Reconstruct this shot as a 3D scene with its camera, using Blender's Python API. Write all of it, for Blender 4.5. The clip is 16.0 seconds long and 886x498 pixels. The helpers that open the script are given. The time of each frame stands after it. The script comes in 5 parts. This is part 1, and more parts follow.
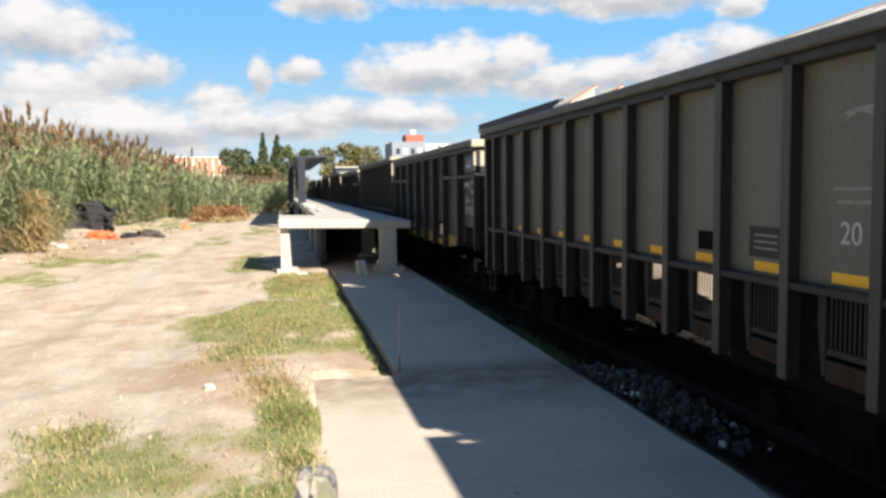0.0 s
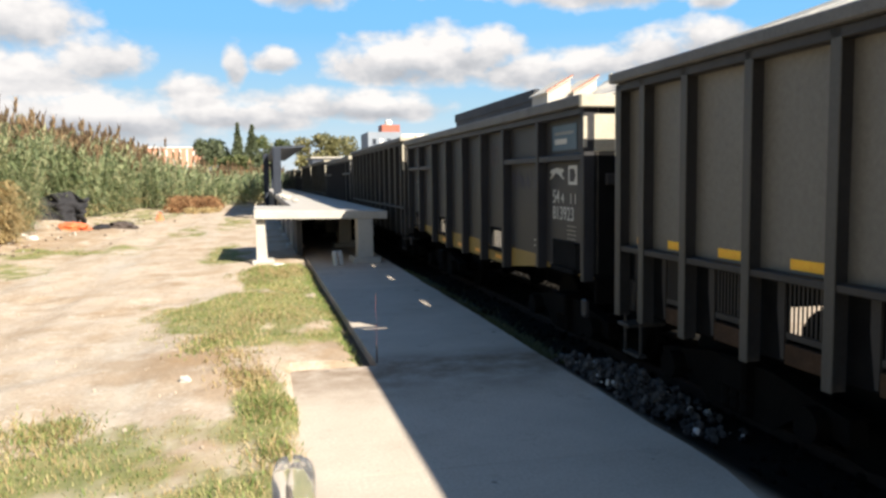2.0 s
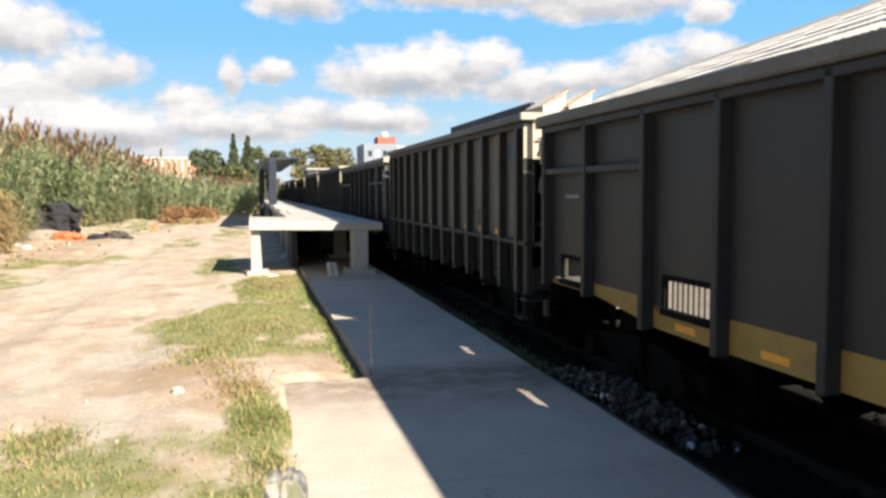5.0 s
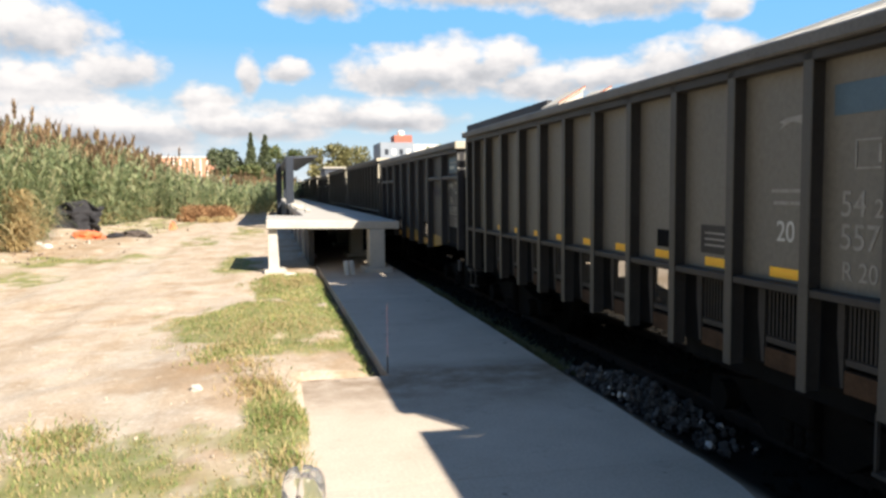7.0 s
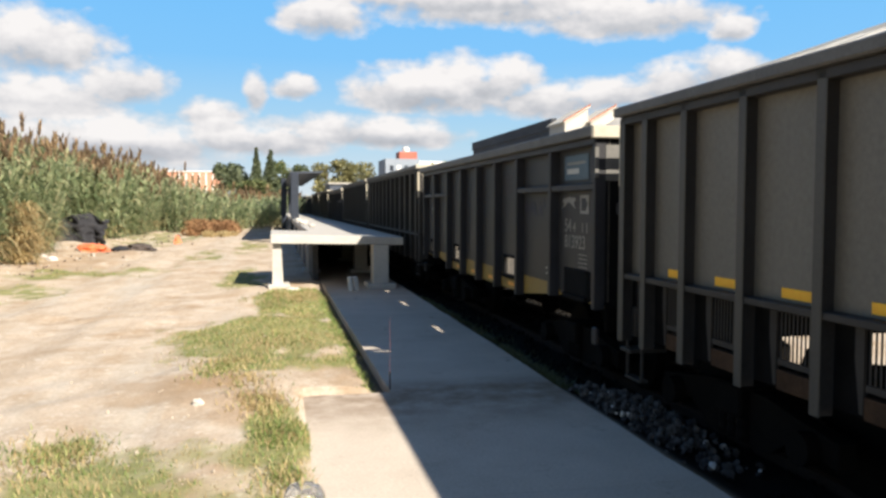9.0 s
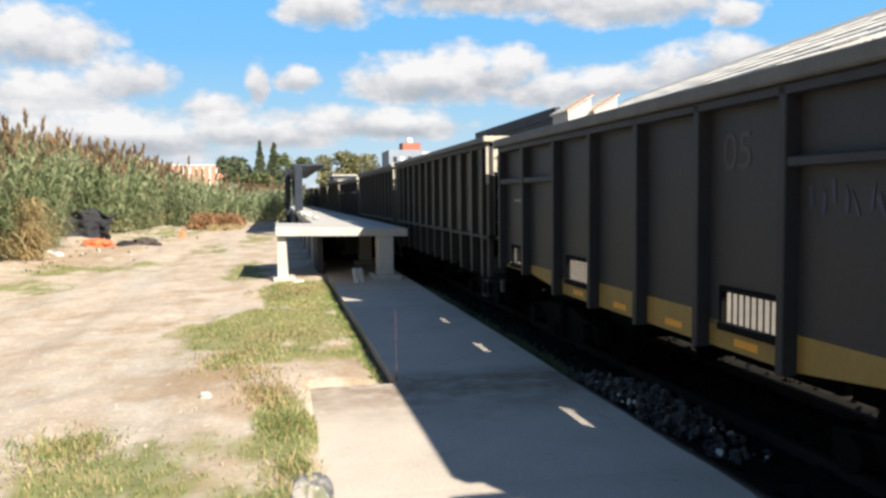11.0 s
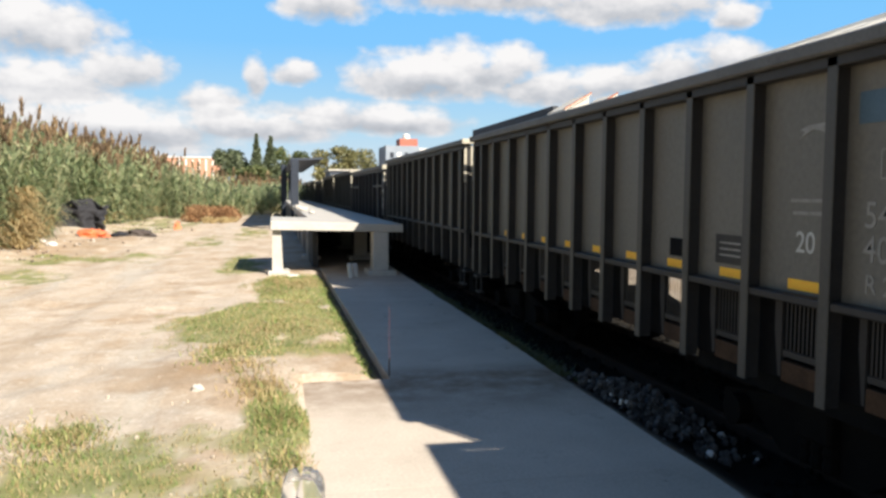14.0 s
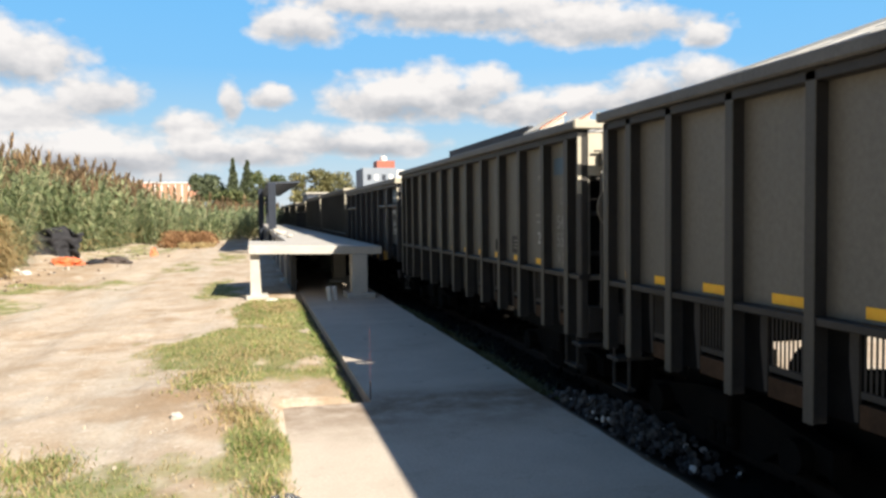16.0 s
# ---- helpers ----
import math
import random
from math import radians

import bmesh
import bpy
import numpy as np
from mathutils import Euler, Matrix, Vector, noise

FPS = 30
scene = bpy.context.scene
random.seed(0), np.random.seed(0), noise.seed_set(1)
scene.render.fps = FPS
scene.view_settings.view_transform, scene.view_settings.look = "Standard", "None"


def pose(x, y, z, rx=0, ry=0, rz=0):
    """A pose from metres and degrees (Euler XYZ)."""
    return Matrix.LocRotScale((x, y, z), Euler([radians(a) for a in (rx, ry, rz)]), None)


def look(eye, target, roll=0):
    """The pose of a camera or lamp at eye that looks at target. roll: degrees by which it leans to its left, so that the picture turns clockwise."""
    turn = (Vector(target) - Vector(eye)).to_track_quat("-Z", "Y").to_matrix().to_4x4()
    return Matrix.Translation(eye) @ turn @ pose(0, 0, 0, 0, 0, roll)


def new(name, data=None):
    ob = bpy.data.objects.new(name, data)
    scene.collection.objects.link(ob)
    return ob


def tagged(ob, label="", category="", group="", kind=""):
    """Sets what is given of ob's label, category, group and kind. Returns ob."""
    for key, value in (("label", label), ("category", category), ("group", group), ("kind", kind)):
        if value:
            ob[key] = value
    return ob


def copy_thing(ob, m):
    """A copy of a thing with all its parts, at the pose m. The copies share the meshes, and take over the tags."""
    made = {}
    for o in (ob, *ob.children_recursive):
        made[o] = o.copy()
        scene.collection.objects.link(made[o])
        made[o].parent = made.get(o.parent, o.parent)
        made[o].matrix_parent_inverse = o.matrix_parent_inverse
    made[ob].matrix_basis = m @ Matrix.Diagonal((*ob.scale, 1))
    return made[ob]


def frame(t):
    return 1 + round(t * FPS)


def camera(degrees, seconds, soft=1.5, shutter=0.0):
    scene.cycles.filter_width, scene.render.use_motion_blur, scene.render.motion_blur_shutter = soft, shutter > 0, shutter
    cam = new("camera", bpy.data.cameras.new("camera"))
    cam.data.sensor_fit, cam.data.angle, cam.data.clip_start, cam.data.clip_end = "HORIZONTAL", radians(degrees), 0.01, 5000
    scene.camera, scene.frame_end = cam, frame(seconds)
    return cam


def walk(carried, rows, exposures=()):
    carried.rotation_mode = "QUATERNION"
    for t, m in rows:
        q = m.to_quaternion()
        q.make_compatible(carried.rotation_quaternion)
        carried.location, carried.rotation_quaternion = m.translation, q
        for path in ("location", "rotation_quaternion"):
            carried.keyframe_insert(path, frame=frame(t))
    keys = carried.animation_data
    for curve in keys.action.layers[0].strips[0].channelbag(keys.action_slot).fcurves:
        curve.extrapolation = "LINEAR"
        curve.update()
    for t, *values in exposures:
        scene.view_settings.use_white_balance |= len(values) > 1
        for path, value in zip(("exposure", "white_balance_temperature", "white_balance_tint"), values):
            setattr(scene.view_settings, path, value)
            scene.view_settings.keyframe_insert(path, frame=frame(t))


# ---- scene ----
# The place: z = 0 is the top of the concrete path, y runs along the track, x to the right of it.
EYE = (0.0, 0.0, 1.7)
# seconds, yaw, pitch, roll of the hand-held camera
TURNS = [
    (0, -11.47, -4.37, 0.70),
    (0.5, -12.24, -4.32, 1.02),
    (1, -12.67, -4.49, 0.69),
    (1.5, -13.54, -5.27, 0.28),
    (2, -13.15, -5.08, 0.77),
    (2.5, -12.66, -5.28, 0.37),
    (3, -12.42, -5.00, -0.19),
    (3.5, -13.06, -4.98, -0.14),
    (4, -12.61, -4.42, 0.73),
    (4.2, -13.54, -4.18, 0.38),
    (6.3, -12.46, -4.26, 0.26),
    (6.5, -12.09, -4.21, 0.30),
    (7, -12.30, -4.32, 0.50),
    (7.5, -11.65, -4.48, 0.56),
    (8, -11.53, -4.52, 0.63),
    (8.5, -11.18, -4.41, 1.41),
    (9, -11.98, -3.13, -0.08),
    (9.2, -11.61, -3.30, 0.39),
    (11.3, -11.80, -4.04, 0.74),
    (11.5, -12.30, -4.36, 0.60),
    (12, -12.02, -3.92, 0.32),
    (12.5, -11.95, -3.90, 0.06),
    (13, -12.00, -3.58, -0.11),
    (13.5, -12.01, -3.86, -0.22),
    (14, -11.97, -4.03, -0.41),
    (14.5, -11.79, -3.73, -0.08),
    (15, -12.19, -2.85, 0.10),
    (15.5, -12.91, -3.02, 0.53),
    (16, -13.54, -2.54, 0.65),
]
cam = camera(58.0, 16.0, soft=2.8)
walk(cam, [(t, pose(*EYE, 90 + p, r, y)) for t, y, p, r in TURNS], exposures=[(0.0, 1.12, 6700, 11), (2.0, 1.18, 6800, 11), (4.0, 1.22, 6850, 12), (7.0, 1.22, 6850, 12), (8.5, 1.12, 6750, 12), (9.2, 1.08, 6700, 11), (12.5, 1.12, 6500, 10), (16.0, 1.1, 6800, 11)])

# seconds, metres that the train has come nearer
TRAVEL = [(0, -0.00), (0.5, 1.28), (1, 2.53), (1.5, 3.78), (2, 4.93), (2.5, 6.16), (3, 7.39), (3.5, 8.64), (4, 9.83), (4.2, 10.32), (6.3, 15.68), (6.5, 16.20), (7, 17.48), (7.5, 18.76), (8, 20.06), (8.5, 21.26), (9, 22.59), (9.2, 23.09), (11.3, 28.37), (11.5, 28.89), (12, 30.19), (12.5, 31.43), (13, 32.74), (13.5, 34.10), (14, 35.45), (14.5, 36.68), (15, 37.95), (15.5, 39.21), (16, 40.56)]

# ---- light ----
SUN = Vector((0.735, -1.25, 1.0)).normalized()
world = bpy.data.worlds.new("sky")
scene.world = world
world.use_nodes = True
wn = world.node_tree
sky = wn.nodes.new("ShaderNodeTexSky")
sky.sky_type, sky.sun_disc = "NISHITA", False
sky.sun_elevation, sky.sun_rotation = math.asin(SUN.z), math.atan2(SUN.x, SUN.y)
sky.air_density, sky.dust_density, sky.ozone_density = 1.0, 0.3, 2.0
wn.links.new(sky.outputs[0], wn.nodes["Background"].inputs[0])
wn.nodes["Background"].inputs[1].default_value = 0.052
sun = new("sun", bpy.data.lights.new("sun", "SUN"))
sun.data.energy, sun.data.angle, sun.data.color = 5.0, radians(0.6), (1.0, 0.93, 0.82)
sun.matrix_world = look(SUN * 50, (0, 0, 0))


# ---- materials ----
def nodes_of(name):
    m = bpy.data.materials.new(name)
    m.use_nodes = True
    t = m.node_tree
    return m, t, t.nodes["Principled BSDF"]


def add(t, kind, **inputs):
    n = t.nodes.new("ShaderNode" + kind)
    for k, v in inputs.items():
        n.inputs[k.replace("_", " ")].default_value = v
    return n


def coords(t, space="Object"):
    return t.nodes.new("ShaderNodeTexCoord").outputs[space]


def noise_of(t, vec, scale, detail=4, rough=0.6, stretch=None):
    if stretch:
        m = t.nodes.new("ShaderNodeMapping")
        m.inputs["Scale"].default_value = stretch
        t.links.new(vec, m.inputs["Vector"])
        vec = m.outputs[0]
    n = add(t, "TexNoise", Scale=scale, Detail=detail, Roughness=rough)
    t.links.new(vec, n.inputs["Vector"])
    return n.outputs["Fac"]


def ramp(t, fac, stops):
    r = t.nodes.new("ShaderNodeValToRGB")
    e = r.color_ramp.elements
    while len(e) < len(stops):
        e.new(0.5)
    for i, (p, c) in enumerate(stops):
        e[i].position, e[i].color = p, (*c, 1) if len(c) == 3 else c
    t.links.new(fac, r.inputs[0])
    return r.outputs[0]


def mix(t, fac, a, b, mode="MIX"):
    n = t.nodes.new("ShaderNodeMix")
    n.data_type, n.blend_type = "RGBA", mode
    for sock, v in ((n.inputs[0], fac), (n.inputs[6], a), (n.inputs[7], b)):
        if isinstance(v, bpy.types.NodeSocket):
            t.links.new(v, sock)
        elif isinstance(v, (int, float)):
            sock.default_value = v
        else:
            sock.default_value = (*v, 1)
    return n.outputs[2]


def bump(t, b, height, strength=0.3, dist=0.02):
    n = add(t, "Bump", Strength=strength, Distance=dist)
    t.links.new(height, n.inputs["Height"])
    t.links.new(n.outputs[0], b.inputs["Normal"])


def surface(name, a, b, scale, rough=0.7, metal=0.0, fine=60, bumpy=0.2, dist=0.01, stain=None, stretch=None, vary=0.0, spec=0.5):
    """Two tones mixed by coarse and fine noise, an optional stain, relief."""
    m, t, p = nodes_of(name)
    v = coords(t)
    n1, n2 = noise_of(t, v, scale, 5, 0.65, stretch), noise_of(t, v, fine, 4, 0.7)
    c = mix(t, ramp(t, n1, [(0.3, (0, 0, 0)), (0.7, (1, 1, 1))]), a, b)
    c = mix(t, 0.35, c, ramp(t, n2, [(0.25, (0.25, 0.25, 0.25)), (0.75, (0.75, 0.75, 0.75))]), "OVERLAY")
    if stain:
        col, lo, hi, sc = stain
        c = mix(t, ramp(t, noise_of(t, v, sc, 6, 0.7, stretch), [(lo, (0, 0, 0)), (hi, (1, 1, 1))]), c, col)
    if vary:
        info = t.nodes.new("ShaderNodeObjectInfo")
        k = ramp(t, info.outputs["Random"], [(0, (1 - vary,) * 3), (1, (1 + vary,) * 3)])
        c = mix(t, 1.0, c, k, "MULTIPLY")
    t.links.new(c, p.inputs["Base Color"])
    p.inputs["Roughness"].default_value, p.inputs["Metallic"].default_value = rough, metal
    p.inputs["Specular IOR Level"].default_value = spec
    bump(t, p, n2, bumpy, dist)
    return m


def leafy(name, stops, rough=0.6, trans=0.35):
    """Foliage, varied leaf by leaf."""
    m, t, p = nodes_of(name)
    g = t.nodes.new("ShaderNodeNewGeometry")
    c = ramp(t, g.outputs["Random Per Island"], stops)
    c = mix(t, 0.5, c, ramp(t, noise_of(t, coords(t), 0.6, 3), [(0.3, (0.3, 0.3, 0.3)), (0.7, (0.7, 0.7, 0.7))]), "OVERLAY")
    t.links.new(c, p.inputs["Base Color"])
    p.inputs["Roughness"].default_value = rough
    tr = t.nodes.new("ShaderNodeBsdfTranslucent")
    t.links.new(c, tr.inputs[0])
    ms = t.nodes.new("ShaderNodeMixShader")
    ms.inputs[0].default_value = trans
    t.links.new(p.outputs[0], ms.inputs[1])
    t.links.new(tr.outputs[0], ms.inputs[2])
    t.links.new(ms.outputs[0], t.nodes["Material Output"].inputs[0])
    return m


CONCRETE = surface("path_concrete", (0.44, 0.38, 0.31), (0.54, 0.47, 0.39), 1.3, 0.9, fine=45, bumpy=0.15, stain=((0.28, 0.235, 0.185), 0.58, 0.80, 2.2), vary=0.05, spec=0.3)
PRECAST = surface("precast_concrete", (0.40, 0.38, 0.34), (0.48, 0.455, 0.41), 1.6, 0.85, fine=35, bumpy=0.12, stain=((0.33, 0.31, 0.28), 0.62, 0.8, 3))
PAINT_A = surface("taupe_wagon_paint", (0.125, 0.118, 0.099), (0.15, 0.141, 0.119), 1.2, 0.55, fine=25, bumpy=0.02, stain=((0.07, 0.05, 0.038), 0.62, 0.85, 2.5), stretch=(1, 1, 0.35), spec=0.3)
FRAME_A = surface("worn_wagon_frame_paint", (0.030, 0.028, 0.026), (0.042, 0.039, 0.036), 3, 0.55, fine=40, bumpy=0.08, stain=((0.05, 0.03, 0.02), 0.62, 0.8, 5), spec=0.2)
PAINT_B = surface("slate_wagon_paint", (0.028, 0.028, 0.029), (0.037, 0.036, 0.036), 1.1, 0.5, fine=25, bumpy=0.06, stain=((0.028, 0.022, 0.02), 0.6, 0.85, 2.0), stretch=(1, 1, 0.35), spec=0.25)
FRAME_B = surface("slate_wagon_frame_paint", (0.025, 0.025, 0.028), (0.035, 0.035, 0.038), 3, 0.5, fine=40, bumpy=0.08, stain=((0.06, 0.04, 0.03), 0.62, 0.8, 5), spec=0.2)
INSIDE = surface("dusty_wagon_inside", (0.15, 0.135, 0.11), (0.21, 0.19, 0.16), 2, 0.9, fine=30)
RUST = surface("rusty_sill", (0.05, 0.030, 0.018), (0.075, 0.045, 0.027), 4, 0.85, fine=40, stain=((0.025, 0.018, 0.013), 0.5, 0.8, 6), spec=0.1)
POSTPAINT = surface("scuffed_wagon_post_paint", (0.056, 0.053, 0.046), (0.076, 0.071, 0.061), 3, 0.55, fine=40, bumpy=0.08, stain=((0.05, 0.035, 0.025), 0.60, 0.8, 5), stretch=(1, 1, 0.3), spec=0.25)
RIM = surface("mid_grey_rim_paint", (0.085, 0.082, 0.076), (0.125, 0.12, 0.11), 2.5, 0.6, fine=40, bumpy=0.08, stain=((0.05, 0.038, 0.03), 0.60, 0.8, 4), spec=0.3)
GREYEND = surface("darker_grey_end_paint", (0.10, 0.098, 0.09), (0.14, 0.135, 0.122), 3, 0.7, stain=((0.07, 0.06, 0.05), 0.55, 0.8, 4))
YELLOW = surface("yellow_paint", (0.80, 0.40, 0.012), (0.88, 0.47, 0.018), 4, 0.5, fine=40, stain=((0.45, 0.24, 0.03), 0.66, 0.9, 8))
OCHRE = surface("worn_ochre_paint", (0.24, 0.15, 0.03), (0.30, 0.19, 0.04), 3, 0.6, fine=40, stain=((0.16, 0.10, 0.05), 0.52, 0.8, 5))
ORANGE = surface("orange_reflective_tape", (0.75, 0.30, 0.02), (0.82, 0.36, 0.03), 6, 0.4)
# iron and rail tones set near black to carry the shade below
IRON = surface("near_black_iron", (0.0045, 0.004, 0.004), (0.008, 0.007, 0.006), 5, 0.8, fine=40, spec=0.04)
RAIL = surface("worn_rail_steel", (0.022, 0.015, 0.012), (0.04, 0.026, 0.02), 6, 0.75, spec=0.1)
LETTER = surface("faded_white_lettering", (0.40, 0.40, 0.37), (0.50, 0.50, 0.46), 12, 0.6)
GHOST = surface("weathered_lettering", (0.20, 0.195, 0.175), (0.27, 0.26, 0.235), 12, 0.6, stain=((0.17, 0.16, 0.13), 0.5, 0.7, 14))
TEAL = surface("faded_teal_panel", (0.045, 0.085, 0.115), (0.06, 0.105, 0.14), 5, 0.5)
# for black parts, and for sheets that stand in for unlit gaps
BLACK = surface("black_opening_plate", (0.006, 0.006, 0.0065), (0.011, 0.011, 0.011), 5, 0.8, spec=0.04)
# sunlit look of the grey end paint, put into the base colour
CREAM = surface("sunlit_end_tone", (0.38, 0.345, 0.265), (0.46, 0.42, 0.33), 3, 0.6, stain=((0.35, 0.28, 0.2), 0.6, 0.8, 4))
STONE = surface("grey_stone", (0.026, 0.024, 0.023), (0.15, 0.14, 0.132), 14, 0.9, fine=80, spec=0.2)
# ballast and sleeper colours carry the deep shade under the train
DIMBALLAST = surface("shade_dark_ballast", (0.006, 0.0055, 0.005), (0.013, 0.012, 0.011), 7, 0.9, fine=60, spec=0.05)
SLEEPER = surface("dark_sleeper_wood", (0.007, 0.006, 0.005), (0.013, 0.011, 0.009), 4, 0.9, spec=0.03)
COLUMN = surface("slate_column_paint", (0.024, 0.030, 0.042), (0.034, 0.042, 0.058), 2, 0.6, fine=30, spec=0.2)
FIBRO = surface("fibre_cement_roofing", (0.58, 0.54, 0.46), (0.68, 0.64, 0.55), 0.8, 0.9, fine=8, stain=((0.46, 0.40, 0.32), 0.60, 0.78, 1.4), bumpy=0.1)
TILE = surface("terracotta_ridge", (0.30, 0.10, 0.06), (0.38, 0.14, 0.08), 3, 0.8, fine=12)
WHITEWALL = surface("whitewashed_wall", (0.66, 0.64, 0.60), (0.74, 0.72, 0.68), 0.5, 0.9, fine=6, stain=((0.5, 0.47, 0.42), 0.6, 0.8, 1))
GREYWALL = surface("pale_grey_wall", (0.20, 0.235, 0.28), (0.25, 0.285, 0.33), 0.3, 0.9, fine=4)
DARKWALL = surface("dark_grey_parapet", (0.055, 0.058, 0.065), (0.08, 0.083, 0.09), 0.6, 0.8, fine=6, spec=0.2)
BRICKRED = surface("red_tank_paint", (0.32, 0.10, 0.07), (0.38, 0.13, 0.085), 1, 0.8)
SALMON = surface("salmon_wall_panel", (0.42, 0.20, 0.13), (0.48, 0.25, 0.165), 0.4, 0.9, fine=4)
BARK = surface("grey_brown_bark", (0.10, 0.075, 0.055), (0.16, 0.12, 0.09), 3, 0.95, fine=12)
TARP = surface("torn_black_plastic", (0.010, 0.010, 0.013), (0.022, 0.022, 0.026), 4, 0.85, fine=14)
ORANGEPL = surface("orange_plastic_sheet", (0.62, 0.15, 0.06), (0.72, 0.20, 0.08), 3, 0.6)
LITTER = surface("white_litter", (0.50, 0.48, 0.46), (0.66, 0.64, 0.61), 6, 0.7)
STICK = surface("dark_stake_wood", (0.05, 0.04, 0.035), (0.09, 0.07, 0.06), 12, 0.9)
SPRAY = surface("faded_blue_spray_paint", (0.028, 0.028, 0.055), (0.038, 0.036, 0.065), 6, 0.6)
REDSPRAY = surface("faded_red_spray_paint", (0.048, 0.034, 0.032), (0.056, 0.038, 0.035), 6, 0.6)
REDTAPE = surface("faded_red_tape", (0.45, 0.10, 0.07), (0.55, 0.15, 0.10), 12, 0.6)
FIELDSTONE = surface("tan_field_stone", (0.30, 0.25, 0.19), (0.42, 0.36, 0.29), 9, 0.9)
PIPE = surface("pale_plastic_pipe", (0.55, 0.54, 0.50), (0.65, 0.63, 0.60), 8, 0.5)
BLUEROOF = surface("dark_blue_canopy_sheet", (0.035, 0.045, 0.065), (0.05, 0.062, 0.088), 0.6, 0.6)
REED = leafy("giant_reed_leaf", [(0.0, (0.13, 0.18, 0.085)), (0.4, (0.25, 0.31, 0.155)), (0.8, (0.40, 0.44, 0.25)), (1.0, (0.56, 0.51, 0.31))], trans=0.45)
PLUME = leafy("brown_reed_plume", [(0.0, (0.085, 0.055, 0.032)), (0.6, (0.17, 0.11, 0.06)), (1.0, (0.34, 0.24, 0.13))], 0.9, 0.15)
DRY = leafy("dry_straw", [(0.0, (0.34, 0.25, 0.11)), (0.6, (0.50, 0.39, 0.20)), (1.0, (0.62, 0.50, 0.29))], 0.8, 0.45)
GRASS = leafy("short_grass", [(0.0, (0.12, 0.19, 0.045)), (0.5, (0.19, 0.265, 0.07)), (0.8, (0.33, 0.35, 0.115)), (1.0, (0.52, 0.46, 0.22))])
RUSSET = leafy("russet_dead_brush", [(0.0, (0.20, 0.10, 0.045)), (0.6, (0.30, 0.16, 0.075)), (1.0, (0.42, 0.26, 0.13))], 0.9)
DARKLEAF = leafy("dark_cypress_needles", [(0.0, (0.065, 0.09, 0.05)), (1.0, (0.15, 0.175, 0.09))])
TREELEAF = leafy("tree_leaf", [(0.0, (0.05, 0.075, 0.025)), (0.6, (0.11, 0.14, 0.05)), (1.0, (0.22, 0.22, 0.09))])
VERGE = leafy("dark_weed_leaf", [(0.0, (0.05, 0.065, 0.022)), (0.6, (0.11, 0.125, 0.045)), (1.0, (0.18, 0.16, 0.07))])
OLIVELEAF = leafy("olive_leaf", [(0.0, (0.09, 0.10, 0.04)), (0.6, (0.19, 0.18, 0.075)), (1.0, (0.30, 0.27, 0.12))])


def glass_material():
    m, t, p = nodes_of("clear_bottle_plastic")
    p.inputs["Base Color"].default_value = (0.95, 0.96, 0.96, 1)
    p.inputs["Roughness"].default_value = 0.06
    p.inputs["IOR"].default_value = 1.35
    p.inputs["Transmission Weight"].default_value = 0.95
    bump(t, p, noise_of(t, coords(t), 22, 3), 0.35, 0.01)
    return m


PLASTIC = glass_material()


def soil_the_path():
    """Trodden brown soil across the joint where the apron ends."""
    t = CONCRETE.node_tree
    p = t.nodes["Principled BSDF"]
    old = p.inputs["Base Color"].links[0].from_socket
    sep = t.nodes.new("ShaderNodeSeparateXYZ")
    v = coords(t)
    t.links.new(v, sep.inputs[0])
    y = t.nodes.new("ShaderNodeMath")
    y.operation = "MULTIPLY_ADD"
    y.inputs[1].default_value, y.inputs[2].default_value = 0.1, 0.0
    t.links.new(sep.outputs[1], y.inputs[0])
    band = ramp(t, y.outputs[0], [(0.57, (0, 0, 0)), (0.68, (1, 1, 1)), (0.72, (1, 1, 1)), (0.77, (0, 0, 0))])
    patchy = ramp(t, noise_of(t, v, 3.0, 5, 0.7), [(0.25, (0, 0, 0)), (0.60, (0.85, 0.85, 0.85))])
    c = mix(t, mix(t, 1.0, band, patchy, "MULTIPLY"), old, (0.21, 0.15, 0.10))
    spots = ramp(t, noise_of(t, v, 4.5, 3, 0.5), [(0.70, (0, 0, 0)), (0.74, (0.7, 0.7, 0.7))])
    c = mix(t, spots, c, (0.12, 0.10, 0.085))
    t.links.new(c, p.inputs["Base Color"])


soil_the_path()


# ---- mesh helpers ----
def box(bm, x0, x1, y0, y1, z0, z1):
    v = [bm.verts.new((x, y, z)) for z in (z0, z1) for x, y in ((x0, y0), (x1, y0), (x1, y1), (x0, y1))]
    for q in ((3, 2, 1, 0), (4, 5, 6, 7), (0, 1, 5, 4), (1, 2, 6, 5), (2, 3, 7, 6), (3, 0, 4, 7)):
        bm.faces.new([v[i] for i in q])
    return v


def boxes(*rows, bevel=0.0):
    bm = bmesh.new()
    for r in rows:
        box(bm, *r)
    if bevel:
        bmesh.ops.bevel(bm, geom=bm.edges[:], offset=bevel, segments=1, affect="EDGES", profile=0.7)
    return bm


